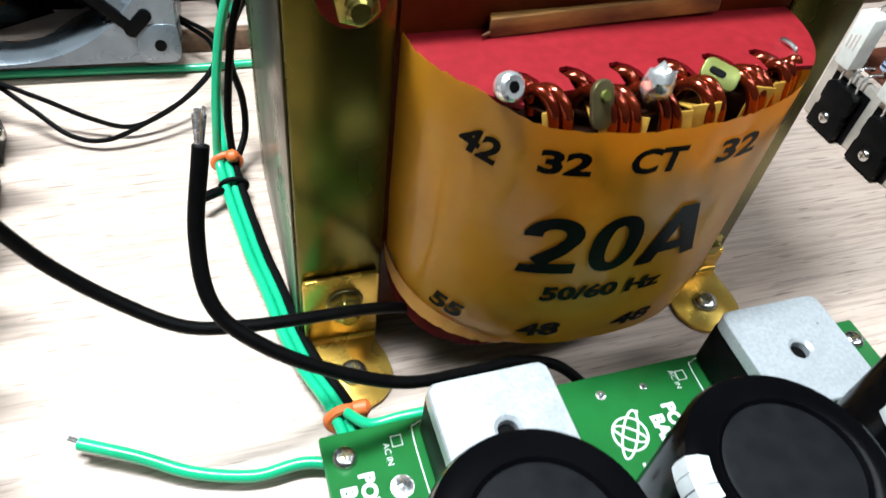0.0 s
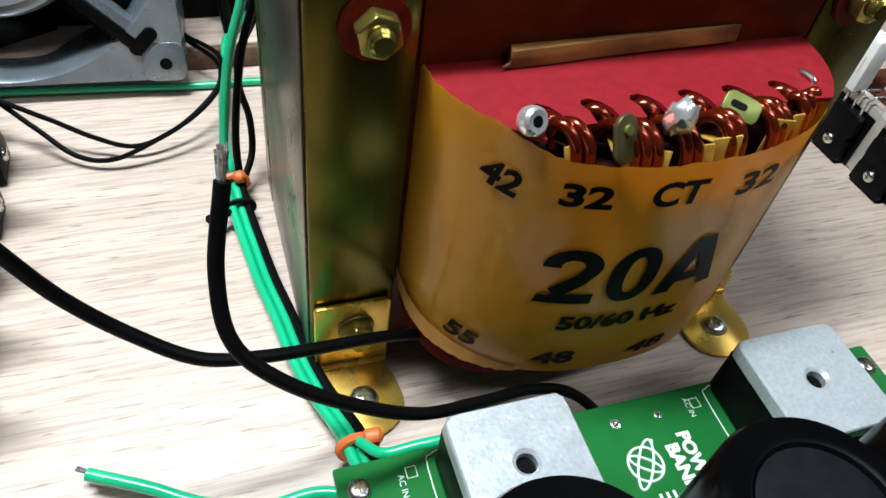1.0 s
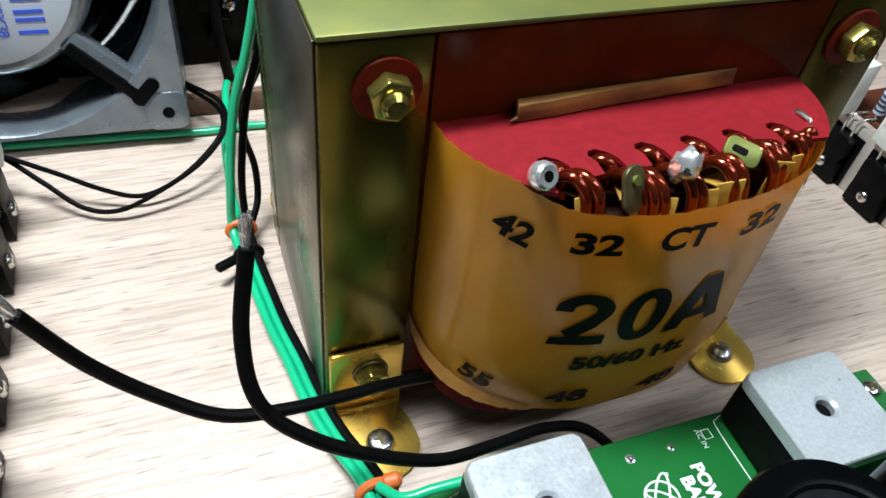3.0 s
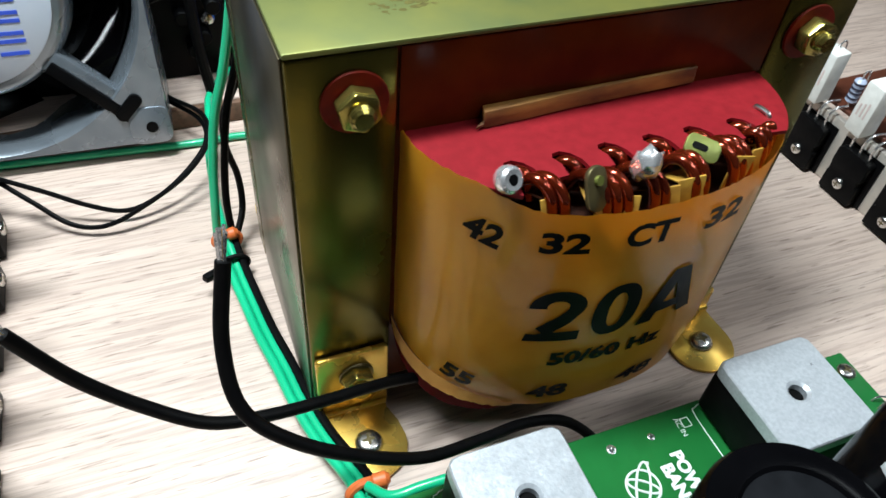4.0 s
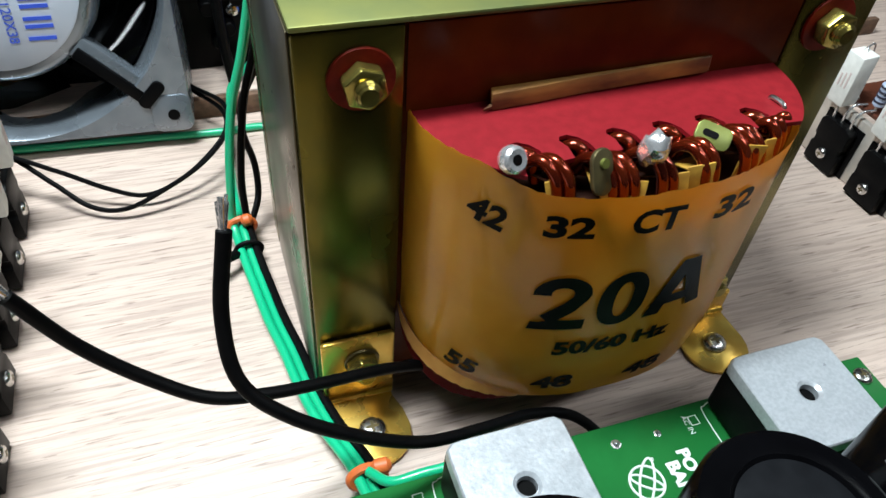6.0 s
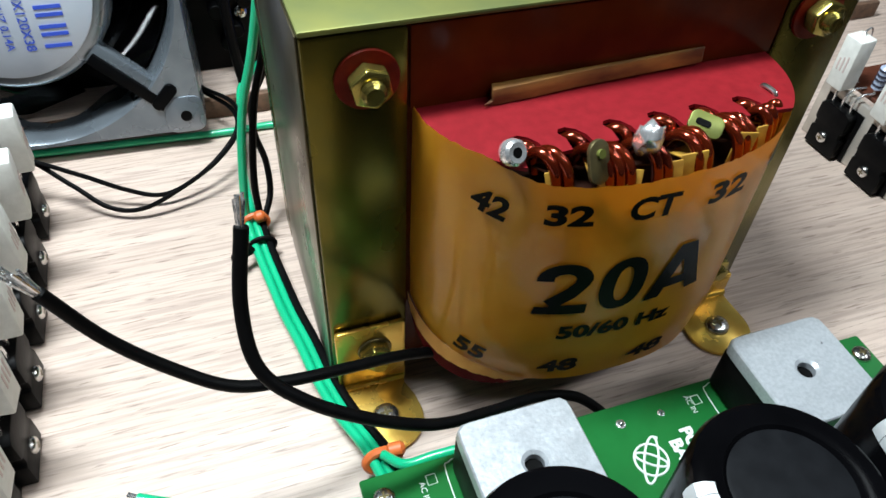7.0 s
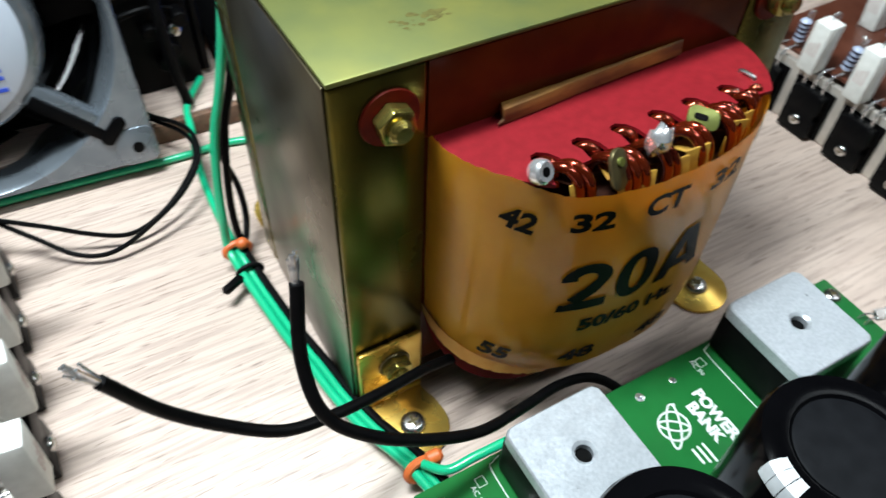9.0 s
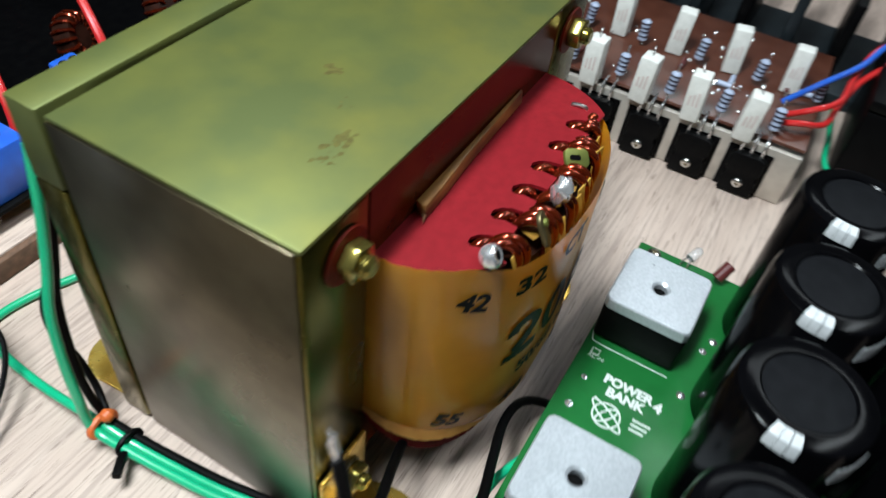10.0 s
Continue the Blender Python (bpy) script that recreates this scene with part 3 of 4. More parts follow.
# ---- printing on the label
def wrapped(b, s0, z0):
    """Wraps flat print round the coil with its origin at the length s0 and the height z0."""
    xs = [v.co.x for v in b.verts]
    x = min(xs) + 0.0008
    while x < max(xs):
        bmesh.ops.bisect_plane(b, geom=list(b.verts) + list(b.edges) + list(b.faces), plane_co=(x, 0, 0), plane_no=(1, 0, 0))
        x += 0.0016
    for v in b.verts:
        p, n = on_arc(s0 + v.co.x)
        z = z0 + v.co.y
        belly = belly_in(s0 + v.co.x, z)
        v.co = Vector((p.x, p.y, z)) + n * (0.00042 + belly + 0.00025 * noise.noise(((s0 + v.co.x) * 60, (z - 0.0222) / 0.0735 * 5, 2.0)))
    part("printed_text", b, INK_AND_SHADE, label, "black bold print")


def sized(text, width, height, bold, turn=0.0):
    """Lettering stretched to a width and a height, centred."""
    b = lettering(text, height * 1.4, bold)
    lo = [min(v.co[k] for v in b.verts) for k in (0, 1)]
    hi = [max(v.co[k] for v in b.verts) for k in (0, 1)]
    for v in b.verts:
        v.co.x = (v.co.x - 0.5 * (lo[0] + hi[0])) * width / (hi[0] - lo[0])
        v.co.y = (v.co.y - 0.5 * (lo[1] + hi[1])) * height / (hi[1] - lo[1])
    return put(b, pose(0, 0, 0, 0, 0, turn))


def stroke(line, wide, b):
    """A flat band of the given widths along a line."""
    edge = []
    for k, (x, y) in enumerate(line):
        ax, ay = line[max(k - 1, 0)]
        cx, cy = line[min(k + 1, len(line) - 1)]
        d = Vector((cx - ax, cy - ay)).normalized()
        h = 0.5 * wide[k]
        edge.append((b.verts.new((x - d.y * h, y + d.x * h, 0)), b.verts.new((x + d.y * h, y - d.x * h, 0))))
    for e0, e1 in zip(edge, edge[1:]):
        b.faces.new((e0[0], e0[1], e1[1], e1[0]))


def bold_two(b, x0, h):
    """A heavy 2 of the height h from x0 on, 0.76 h wide."""
    line, wide = [], []
    for k in range(15):
        a = radians(188 - 222 * k / 14)
        line.append((x0 + h * (0.370 + 0.258 * math.cos(a)), h * (0.690 + 0.215 * math.sin(a))))
        wide.append(h * (0.235 - 0.045 * abs(math.sin(a))))
    for px, py in ((0.490, 0.440), (0.350, 0.320), (0.215, 0.190)):
        line.append((x0 + h * px, h * py))
        wide.append(h * 0.225)
    stroke(line, wide, b)
    b.faces.new([b.verts.new((x0 + h * x, h * y, 0)) for x, y in ((0.0, 0.0), (0.745, 0.0), (0.745, 0.195), (0.285, 0.195), (0.150, 0.150), (0.03, 0.15))])


def bold_nought(b, x0, h):
    """A heavy 0 of the height h from x0 on, 0.70 h wide."""
    ring = []
    for k in range(41):
        a = 2 * math.pi * (k % 40) / 40
        c, q = math.cos(a), math.sin(a)
        c, q = math.copysign(abs(c) ** 0.88, c), math.copysign(abs(q) ** 0.88, q)
        ring.append((b.verts.new((x0 + h * (0.350 + 0.345 * c), h * (0.5 + 0.510 * q), 0)), b.verts.new((x0 + h * (0.350 + 0.125 * c), h * (0.5 + 0.335 * q), 0))))
    for e0, e1 in zip(ring, ring[1:]):
        b.faces.new((e0[0], e1[0], e1[1], e0[1]))


def bold_a(b, x0, h):
    """A heavy A of the height h from x0 on, 0.95 h wide."""
    for outline_ in (((0.0, 0.0), (0.245, 0.0), (0.300, 0.170), (0.365, 0.345), (0.475, 0.680), (0.475, 1.0), (0.345, 1.0)),
                     ((0.950, 0.0), (0.605, 1.0), (0.475, 1.0), (0.475, 0.680), (0.585, 0.345), (0.650, 0.170), (0.705, 0.0)),
                     ((0.300, 0.170), (0.650, 0.170), (0.585, 0.345), (0.365, 0.345))):
        b.faces.new([b.verts.new((x0 + h * x, h * y, 0)) for x, y in outline_])


for draw, at, tall in ((bold_two, 0.0397, 0.0177), (bold_nought, 0.0549, 0.0175), (bold_a, 0.0683, 0.0178)):
    glyph = bmesh.new()
    draw(glyph, 0.0, tall)
    wrapped(glyph, at, 0.0548)
for word, at, z, width, height, bold, turn in (("42", 0.0270, 0.0873, 0.0086, 0.0064, 0.00034, -15), ("32", 0.0440, 0.0870, 0.0106, 0.0060, 0.00036, 0), ("CT", 0.0629, 0.0875, 0.0117, 0.0067, 0.00036, 0), ("32", 0.0824, 0.0873, 0.0110, 0.0063, 0.00034, 1), ("42", 0.1010, 0.0885, 0.0088, 0.0063, 0.00034, 8),
                                               ("50/60 Hz", 0.0630, 0.0474, 0.0315, 0.0054, 0.00034, 0), ("55", 0.0260, 0.0360, 0.0086, 0.0062, 0.00034, -16), ("48", 0.0499, 0.0324, 0.0110, 0.0064, 0.00036, 1), ("48", 0.0761, 0.0314, 0.0116, 0.0064, 0.00036, 1), ("55", 0.1010, 0.0340, 0.0086, 0.0062, 0.00034, 8)):
    wrapped(sized(word, width, height, bold, turn), at, z)

# ---------------------------------------------------------------- rectifier and smoothing board
PX0, PX1, PY0, PY1, PZ = -0.0028, 0.1500, -0.1750, -0.0412, 0.0216
ps = thing("power_supply_board", "green power supply board on standoffs in front of the transformer", "circuit board")
part("board", prism(rounded(PX0, PX1, PY0, PY1, 0.0006, 2), PZ - 0.0016, PZ, 0.0001), PCB, ps, "green solder mask with white print")
for sx in (0.0020, 0.1460):
    for sy in (-0.0475, -0.170):
        so = part("standoff", prism(hexagon(0.0032), 0.0002, PZ - 0.0017, 0.0002, pose(sx, sy, 0)), STEEL, ps)
        pan_screw(so, pose(sx, sy, PZ), 0.0028, 0.0016)


def bridge(cx, cy, turn):
    m = pose(cx, cy, 0, 0, 0, turn)
    e = part("bridge_rectifier", put(prism(rounded(-0.0140, 0.0140, -0.0140, 0.0140, 0.0012, 3), PZ + 0.0014, 0.0376, 0.0004), m), EPOXY, ps, "square bridge rectifier with a cast aluminium lid")
    h = 0.01425
    # lid with a hole through it
    bm = bmesh.new()
    n = 64
    turns = [2 * math.pi * (k + 0.5) / n for k in range(n)]
    outer = [(h / (abs(math.cos(a)) ** 15 + abs(math.sin(a)) ** 15) ** (1 / 15) * math.cos(a), h / (abs(math.cos(a)) ** 15 + abs(math.sin(a)) ** 15) ** (1 / 15) * math.sin(a)) for a in turns]
    inner = [(0.0023 * math.cos(a), 0.0023 * math.sin(a)) for a in turns]
    rings = []
    for pts, g, z in ((outer, 0.998, 0.0374), (outer, 1.0, 0.0402), (outer, 0.990, 0.0411), (outer, 0.965, 0.0415), (inner, 1.38, 0.0415), (inner, 1.2, 0.0412), (inner, 1.0, 0.0408), (inner, 1.0, 0.0385)):
        rings.append([bm.verts.new((x * g, y * g, z)) for x, y in pts])
    for r0, r1 in zip(rings, rings[1:]):
        for k in range(n):
            bm.faces.new((r0[k], r0[(k + 1) % n], r1[(k + 1) % n], r1[k]))
    part("lid", put(bm, m), ALU, e, "dull scratched aluminium lid", 12)
    # black plug paints the lid's hole dark inside
    part("bore_shade", put(spin([(0.00225, 0.0378), (0.00225, 0.0390)], seg=20), m), INK_AND_SHADE, e)


bridge(0.0341, -0.0586, 0)
bridge(0.1106, -0.0560, 0)

for vx, vy, r in ((0.0672, -0.0466, 0.0008), (0.0793, -0.0468, 0.0006), (0.0740, -0.0530, 0.0003), (0.0130, -0.0570, 0.0016), (0.1120, -0.0770, 0.0008)):
    pad = spin([(r * 1.7, 0), (r * 1.7, 0.0001), (r, 0.0002), (r * 0.5, 0.0007), (0.0001, 0.0009)], pose(vx, vy, PZ), 18)
    part("solder_pad", pad, SOLDER if r > 0.0005 else SILK, ps)


def silk(b, name="silkscreen_print"):
    part(name, b, SILK, ps)


for word, x, y, size, bold in (("POWER", 0.0826, -0.0608, 0.0047, 0.00024), ("BANK", 0.0782, -0.0612, 0.0047, 0.00024), ("4", 0.0812, -0.0712, 0.0052, 0.00024), ("AC IN", 0.0884, -0.0470, 0.0021, 0.0),
                               ("POWER", 0.0056, -0.0602, 0.0047, 0.00024), ("BANK", 0.0012, -0.0606, 0.0047, 0.00024), ("AC IN", 0.0118, -0.0490, 0.0021, 0.0)):
    silk(put(lettering(word, size, bold), pose(x, y, PZ + 0.0002, 0, 0, -90)))
# board name in small marks, an emblem, and the outlines printed round the parts
for k in range(3):
    silk(box(0.0690 + 0.0018 * k, 0.0697 + 0.0018 * k, -0.0705 - 0.0006 * k, -0.0658, PZ, PZ + 0.0002))
def ring_at(rx, ry, lean, a0, a1, bm=None):
    c, q = math.cos(lean), math.sin(lean)
    arc = [radians(a0 + (a1 - a0) * k / 20) for k in range(21)]
    return tube([(0.0697 + rx * math.cos(a) * c - ry * math.sin(a) * q, -0.0582 + rx * math.cos(a) * q + ry * math.sin(a) * c, PZ + 0.0001) for a in arc], 0.00033, 6, 2, bm)


emblem = ring_at(0.0044, 0.0044, 0.0, 0, 360)
ring_at(0.0068, 0.0018, 1.0, 0, 360, emblem)
ring_at(0.0042, 0.0014, 2.5, 0, 360, emblem)
silk(emblem, "emblem")
for x in (0.0908, 0.0145):
    silk(tube([(x - 0.0012, -0.0448, PZ), (x + 0.0012, -0.0448, PZ), (x + 0.0012, -0.0474, PZ), (x - 0.0012, -0.0474, PZ), (x - 0.0012, -0.0448, PZ)], 0.00016, 6, 1, smooth_line=False))
for x, d in ((0.0945, 1), (0.0185, 1), (0.1242, -1)):
    silk(tube([(x + 0.004 * d, -0.0422, PZ), (x + 0.0015 * d, -0.0430, PZ), (x, -0.0460, PZ), (x, -0.0700, PZ)], 0.00018, 6, 4))
silk(tube([(0.1275, -0.0430, PZ), (0.1340, -0.0445, PZ), (0.1370, -0.0490, PZ), (0.1330, -0.0540, PZ)], 0.0002, 6, 4))


def capacitor(cx, cy, turn):
    R, TOP = 0.0161, 0.0861
    m = pose(cx, cy, 0, 0, 0, turn)
    prof = [(R - 0.0006, PZ + 0.0004), (R, PZ + 0.0014), (R, TOP - 0.0026), (R - 0.0007, TOP - 0.0008), (R - 0.0022, TOP), (R - 0.0052, TOP - 0.0001), (R - 0.0058, TOP - 0.0007), (0.0002, TOP - 0.0007)]
    c = part("capacitor", put(spin(prof, seg=56), m), SLEEVE, ps, "tall glossy black electrolytic capacitor")
    disc = spin([(R - 0.0059, TOP - 0.0011), (R - 0.0059, TOP - 0.0005), (R - 0.0065, TOP - 0.0003), (0.0002, TOP - 0.0003)], m, 48)
    part("vent_disc", disc, CAP_TOP, c, "matte dark top disc")
    # lamp-panel glint painted as three white cells on the rim and down the side
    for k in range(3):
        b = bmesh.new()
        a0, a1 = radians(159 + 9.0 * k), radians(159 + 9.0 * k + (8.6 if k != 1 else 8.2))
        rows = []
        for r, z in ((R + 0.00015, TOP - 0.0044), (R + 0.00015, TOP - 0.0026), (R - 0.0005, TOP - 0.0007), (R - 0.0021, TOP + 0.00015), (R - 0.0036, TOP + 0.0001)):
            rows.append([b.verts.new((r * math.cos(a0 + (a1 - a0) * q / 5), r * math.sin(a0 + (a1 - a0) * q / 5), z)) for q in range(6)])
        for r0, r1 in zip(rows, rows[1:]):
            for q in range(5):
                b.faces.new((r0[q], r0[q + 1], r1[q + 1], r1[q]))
        part("rim_glint", put(b, m), PRINT_AND_GLINT, c, "white painted glint on the capacitor rim")
    for k in range(7):
        a = radians(222 + 5.5 * k)
        b = box(-0.0004, 0.0004, -0.0001, 0.0001, -0.0028, 0.0028)
        part("printed_bar", put(b, m @ pose((R + 0.0002) * math.cos(a), (R + 0.0002) * math.sin(a), TOP - 0.008, 0, 0, math.degrees(a) + 90)), PRINT_AND_GLINT, c)


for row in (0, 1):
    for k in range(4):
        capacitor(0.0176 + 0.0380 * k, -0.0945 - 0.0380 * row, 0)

# small parts at the end of the board
t = part("indicator_led", spin([(0.0019, 0), (0.0019, 0.0040), (0.0016, 0.0052), (0.0008, 0.0060), (0.0002, 0.0061)], pose(0.1500, -0.0600, PZ + 0.0022, 0, 70, -25), 20), CLEAR, ps, "clear indicator LED lying over the edge")
part("led_lead", tube([(0.1500, -0.0592, PZ + 0.0022), (0.1475, -0.0580, PZ + 0.002), (0.1462, -0.0576, PZ)], 0.0003, 6, 4), SOLDER, t)
part("led_lead", tube([(0.1500, -0.0608, PZ + 0.0022), (0.1473, -0.0603, PZ + 0.002), (0.1460, -0.0602, PZ)], 0.0003, 6, 4), SOLDER, t)
part("diode", rod((0.1455, -0.0715, PZ + 0.0025), (0.1500, -0.0740, PZ + 0.0075), 0.0023), MAROON, ps)
part("solder_pad", spin([(0.0016, 0), (0.0012, 0.0005), (0.0003, 0.0008)], pose(0.1180, -0.0790, PZ), 14), SOLDER, ps)
part("solder_pad", spin([(0.0016, 0), (0.0012, 0.0005), (0.0003, 0.0008)], pose(0.0905, -0.0760, PZ), 14), SOLDER, ps)

# ---------------------------------------------------------------- amplifier boards with transistors along one edge
PITCH = 0.0243


def amplifier(name_label, at, count, res_off, res_x, seed):
    """Face at local x = 0 looking along -x, first transistor at local y = 0, the rest towards -y."""
    rnd = random.Random(seed)
    amp = thing("amplifier_board", name_label, "circuit board", "amplifier boards beside the transformer")
    y1, y0 = 0.0150, -PITCH * (count - 1) - 0.0205
    heat = box(0.0, 0.0030, y0, y1, 0.0004, 0.0270, 0.0004)
    box(0.0030, 0.0300, y0, y1, 0.0004, 0.0034, 0.0004, bm=heat)
    part("heatsink_bracket", heat, BRACKET, amp, "plain aluminium angle bracket")
    part("board", box(0.0045, 0.1000, y0, y1 - 0.001, 0.0275, 0.0291, 0.0002), PHENOLIC, amp, "brown phenolic circuit board")
    for py in (y0 + 0.006, y1 - 0.006):
        part("standoff", rod((0.094, py, 0.0003), (0.094, py, 0.0274), 0.003), STEEL, amp)
    shape = [(-0.0078, 0), (0.0078, 0), (0.0078, 0.0085), (0.0068, 0.0092), (0.0068, 0.0118), (0.0078, 0.0125), (0.0078, 0.0195), (0.0066, 0.0205), (0.0058, 0.0205), (0.0050, 0.0212), (-0.0050, 0.0212), (-0.0066, 0.0205), (-0.0078, 0.0195), (-0.0078, 0.0125), (-0.0068, 0.0118), (-0.0068, 0.0092), (-0.0078, 0.0085)]
    for k in range(count):
        ty = -PITCH * k
        m = Matrix(((0, 0, -1, -0.0006), (-1, 0, 0, ty), (0, 1, 0, 0.0014), (0, 0, 0, 1)))
        part("insulating_pad", box(-0.0006, -0.0001, ty - 0.0100, ty + 0.0100, 0.0005, 0.0235, 0.0001), BLACK_PLASTIC, amp)
        tr_ = part("transistor", prism(shape, 0.0, 0.0046, 0.0004, m), EPOXY, amp, "black power transistor screwed to the bracket")
        pan_screw(tr_, Matrix(((0, 0, -1, -0.0052), (-1, 0, 0, ty), (0, 1, 0, 0.0078), (0, 0, 0, 1))), 0.0025, 0.0016)
        for q in (-1, 0, 1):
            part("lead", tube([(-0.003, ty + 0.0047 * q, 0.0222), (-0.0030, ty + 0.0047 * q, 0.0275), (-0.0005, ty + 0.0047 * q, 0.0305), (0.0060, ty + 0.0047 * q, 0.0300)], 0.00055, 8, 4), SOLDER, tr_)
        # upright cement resistor over the edge
        ry = ty + res_off + rnd.uniform(-0.0006, 0.0006)
        m2 = pose(res_x, ry, 0.0285, rnd.uniform(-3, 3), rnd.uniform(-4, 1), rnd.uniform(-6, 6))
        cem = part("cement_resistor", put(box(-0.0042, 0.0042, -0.0042, 0.0042, 0, 0.0225, 0.0009), m2), CEMENT, amp, "upright white cement resistor")
        for q in range(3):
            part("printed_bar", put(box(-0.0044, -0.00425, -0.0020 + 0.0018 * q, -0.0013 + 0.0018 * q, 0.008, 0.0150 - 0.001 * q), m2), PALE_INK, cem)
        part("wire_end", put(tube([(0.0005, 0, 0.0224), (0.002, 0.001, 0.0240), (0.006, 0.0015, 0.0235), (0.0085, 0.002, 0.012), (0.009, 0.002, 0.0)], 0.0004, 6, 4), m2), SOLDER, cem)
        # axial resistor beside it
        m3 = pose(0.0060, ty + res_off - 0.0112, 0.0300, rnd.uniform(-6, 6), rnd.uniform(-4, 12), 0)
        ax = part("axial_resistor", put(spin([(0.0013, 0.002), (0.0024, 0.003), (0.0022, 0.0055), (0.0022, 0.0095), (0.0024, 0.012), (0.0013, 0.013)], seg=16), m3), BLUE_GREY, amp, "blue-grey banded axial resistor")
        for z in (0.0042, 0.0066, 0.0086, 0.0108):
            part("colour_band", put(spin([(0.00225, z), (0.00248, z + 0.0001), (0.00248, z + 0.0008), (0.00225, z + 0.0009)], seg=16), m3), BAND, ax)
        part("wire_end", put(tube([(0, 0, -0.0012), (0, 0, 0.0145), (0.002, 0, 0.0158), (0.0035, 0, 0.014), (0.0038, 0, -0.001)], 0.0004, 6, 4), m3), SOLDER, ax)
    for k in range(count - 1):
        ry = -0.010 - 0.0290 * k
        if ry < y0 + 0.006:
            break
        m2 = pose(0.050 + rnd.uniform(-0.001, 0.001), ry, 0.0292, rnd.uniform(-3, 3), rnd.uniform(-4, 4), rnd.uniform(-8, 8))
        cem = part("cement_resistor", put(box(-0.0042, 0.0042, -0.0042, 0.0042, 0, 0.0225, 0.0009), m2), CEMENT, amp, "upright white cement resistor")
        for q in range(3):
            part("printed_bar", put(box(-0.0044, -0.00425, -0.0020 + 0.0018 * q, -0.0013 + 0.0018 * q, 0.008, 0.0150 - 0.001 * q), m2), PALE_INK, cem)
        m3 = pose(0.044, ry - 0.013, 0.0300, rnd.uniform(-6, 6), rnd.uniform(-4, 12), 0)
        ax = part("axial_resistor", put(spin([(0.0013, 0.002), (0.0024, 0.003), (0.0022, 0.0055), (0.0022, 0.0095), (0.0024, 0.012), (0.0013, 0.013)], seg=16), m3), BLUE_GREY, amp)
        for z in (0.0042, 0.0066, 0.0086, 0.0108):
            part("colour_band", put(spin([(0.00225, z), (0.00248, z + 0.0001), (0.00248, z + 0.0008), (0.00225, z + 0.0009)], seg=16), m3), BAND, ax)
    for k in range(46):
        sx, sy = rnd.uniform(0.014, 0.092), rnd.uniform(y0 + 0.004, y1 - 0.005)
        r = rnd.uniform(0.0007, 0.0014)
        part("solder_pad", spin([(r, 0), (r * 0.8, r * 0.5), (r * 0.2, r * 0.9)], pose(sx, sy, 0.0291), 10), SOLDER, amp)
    for k in range(10):
        sx, sy = rnd.uniform(0.020, 0.055), rnd.uniform(y0 + 0.008, y1 - 0.008)
        a = rnd.choice((0.0, math.pi / 2))
        d = Vector((math.cos(a), math.sin(a), 0)) * 0.004
        j = Vector((sx, sy, 0.0312))
        part("small_resistor", rod(j - d, j + d, 0.0013, 12), BLUE_GREY if k % 2 else MAROON, amp)
        part("jumper", tube([j - d * 1.9 + Vector((0, 0, -0.002)), j - d * 1.6, j + d * 1.6, j + d * 1.9 + Vector((0, 0, -0.002))], 0.0003, 6, 3), SOLDER, amp)
    amp.matrix_world = at
    return amp


right_amp = amplifier("brown amplifier board with black transistors and white cement resistors", pose(0.2306, 0.0580, 0, 0, 0, 2.0), 6, 0.0070, -0.0010, 3)
left_amp = amplifier("brown amplifier board with a row of upright white cement resistors", pose(-0.0878, -0.0705, 0, 0, 0, 180), 8, 0.0, -0.0050, 8)

# ---------------------------------------------------------------- cooling fan leaning back on its rear edge
FA, FYAW = 79.0, -3.0
TH = 0.038
fan_m = pose(-0.0213, 0.1330, TH * math.cos(radians(FA)), 0, 0, FYAW) @ pose(0, 0, 0, FA, 0, 0) @ pose(-0.06, 0.06, 0)
fan = thing("cooling_fan", "grey square metal cooling fan with black blades leaning upright", "fan")
S2, RO, RH = 0.0595, 0.0565, 0.0355
# frame: square outside, round bore
bm = bmesh.new()
n = 96
sq, ci = [], []
for k in range(n):
    a = 2 * math.pi * (k + 0.5) / n
    f = min(S2 / max(abs(math.cos(a)), abs(math.sin(a))), S2 * 1.372)
    sq.append((f * math.cos(a), f * math.sin(a)))
    ci.append((RO * math.cos(a), RO * math.sin(a)))
rings = []
for pts, z, g in ((sq, -TH, 0.995), (sq, -TH + 0.0015, 1.0), (sq, -0.0015, 1.0), (sq, 0.0, 0.99), (ci, 0.0, 1.02), (ci, -0.0015, 1.0), (ci, -0.012, 0.975), (ci, -0.030, 0.975), (ci, -TH, 1.0)):
    rings.append([bm.verts.new((x * g, y * g, z)) for x, y in pts])
for r0, r1 in zip(rings, rings[1:] + rings[:1]):
    for k in range(n):
        bm.faces.new((r0[k], r0[(k + 1) % n], r1[(k + 1) % n], r1[k]))
part("frame", bm, FAN_FRAME, fan, "grey cast metal frame")
for sx in (-1, 1):
    for sy in (-1, 1):
        c = part("corner_lug", prism(rounded(sx * 0.0520 - 0.0075, sx * 0.0520 + 0.0075, sy * 0.0520 - 0.0075, sy * 0.0520 + 0.0075, 0.0035, 4), -0.0045, 0.0006, 0.0006), FAN_FRAME, fan)
        # a black disc paints the dark of the hole
        part("screw_hole_shade", spin([(0.0022, 0), (0.0022, 0.0010)], pose(sx * 0.0525, sy * 0.0525, 0), 20), INK_AND_SHADE, c)
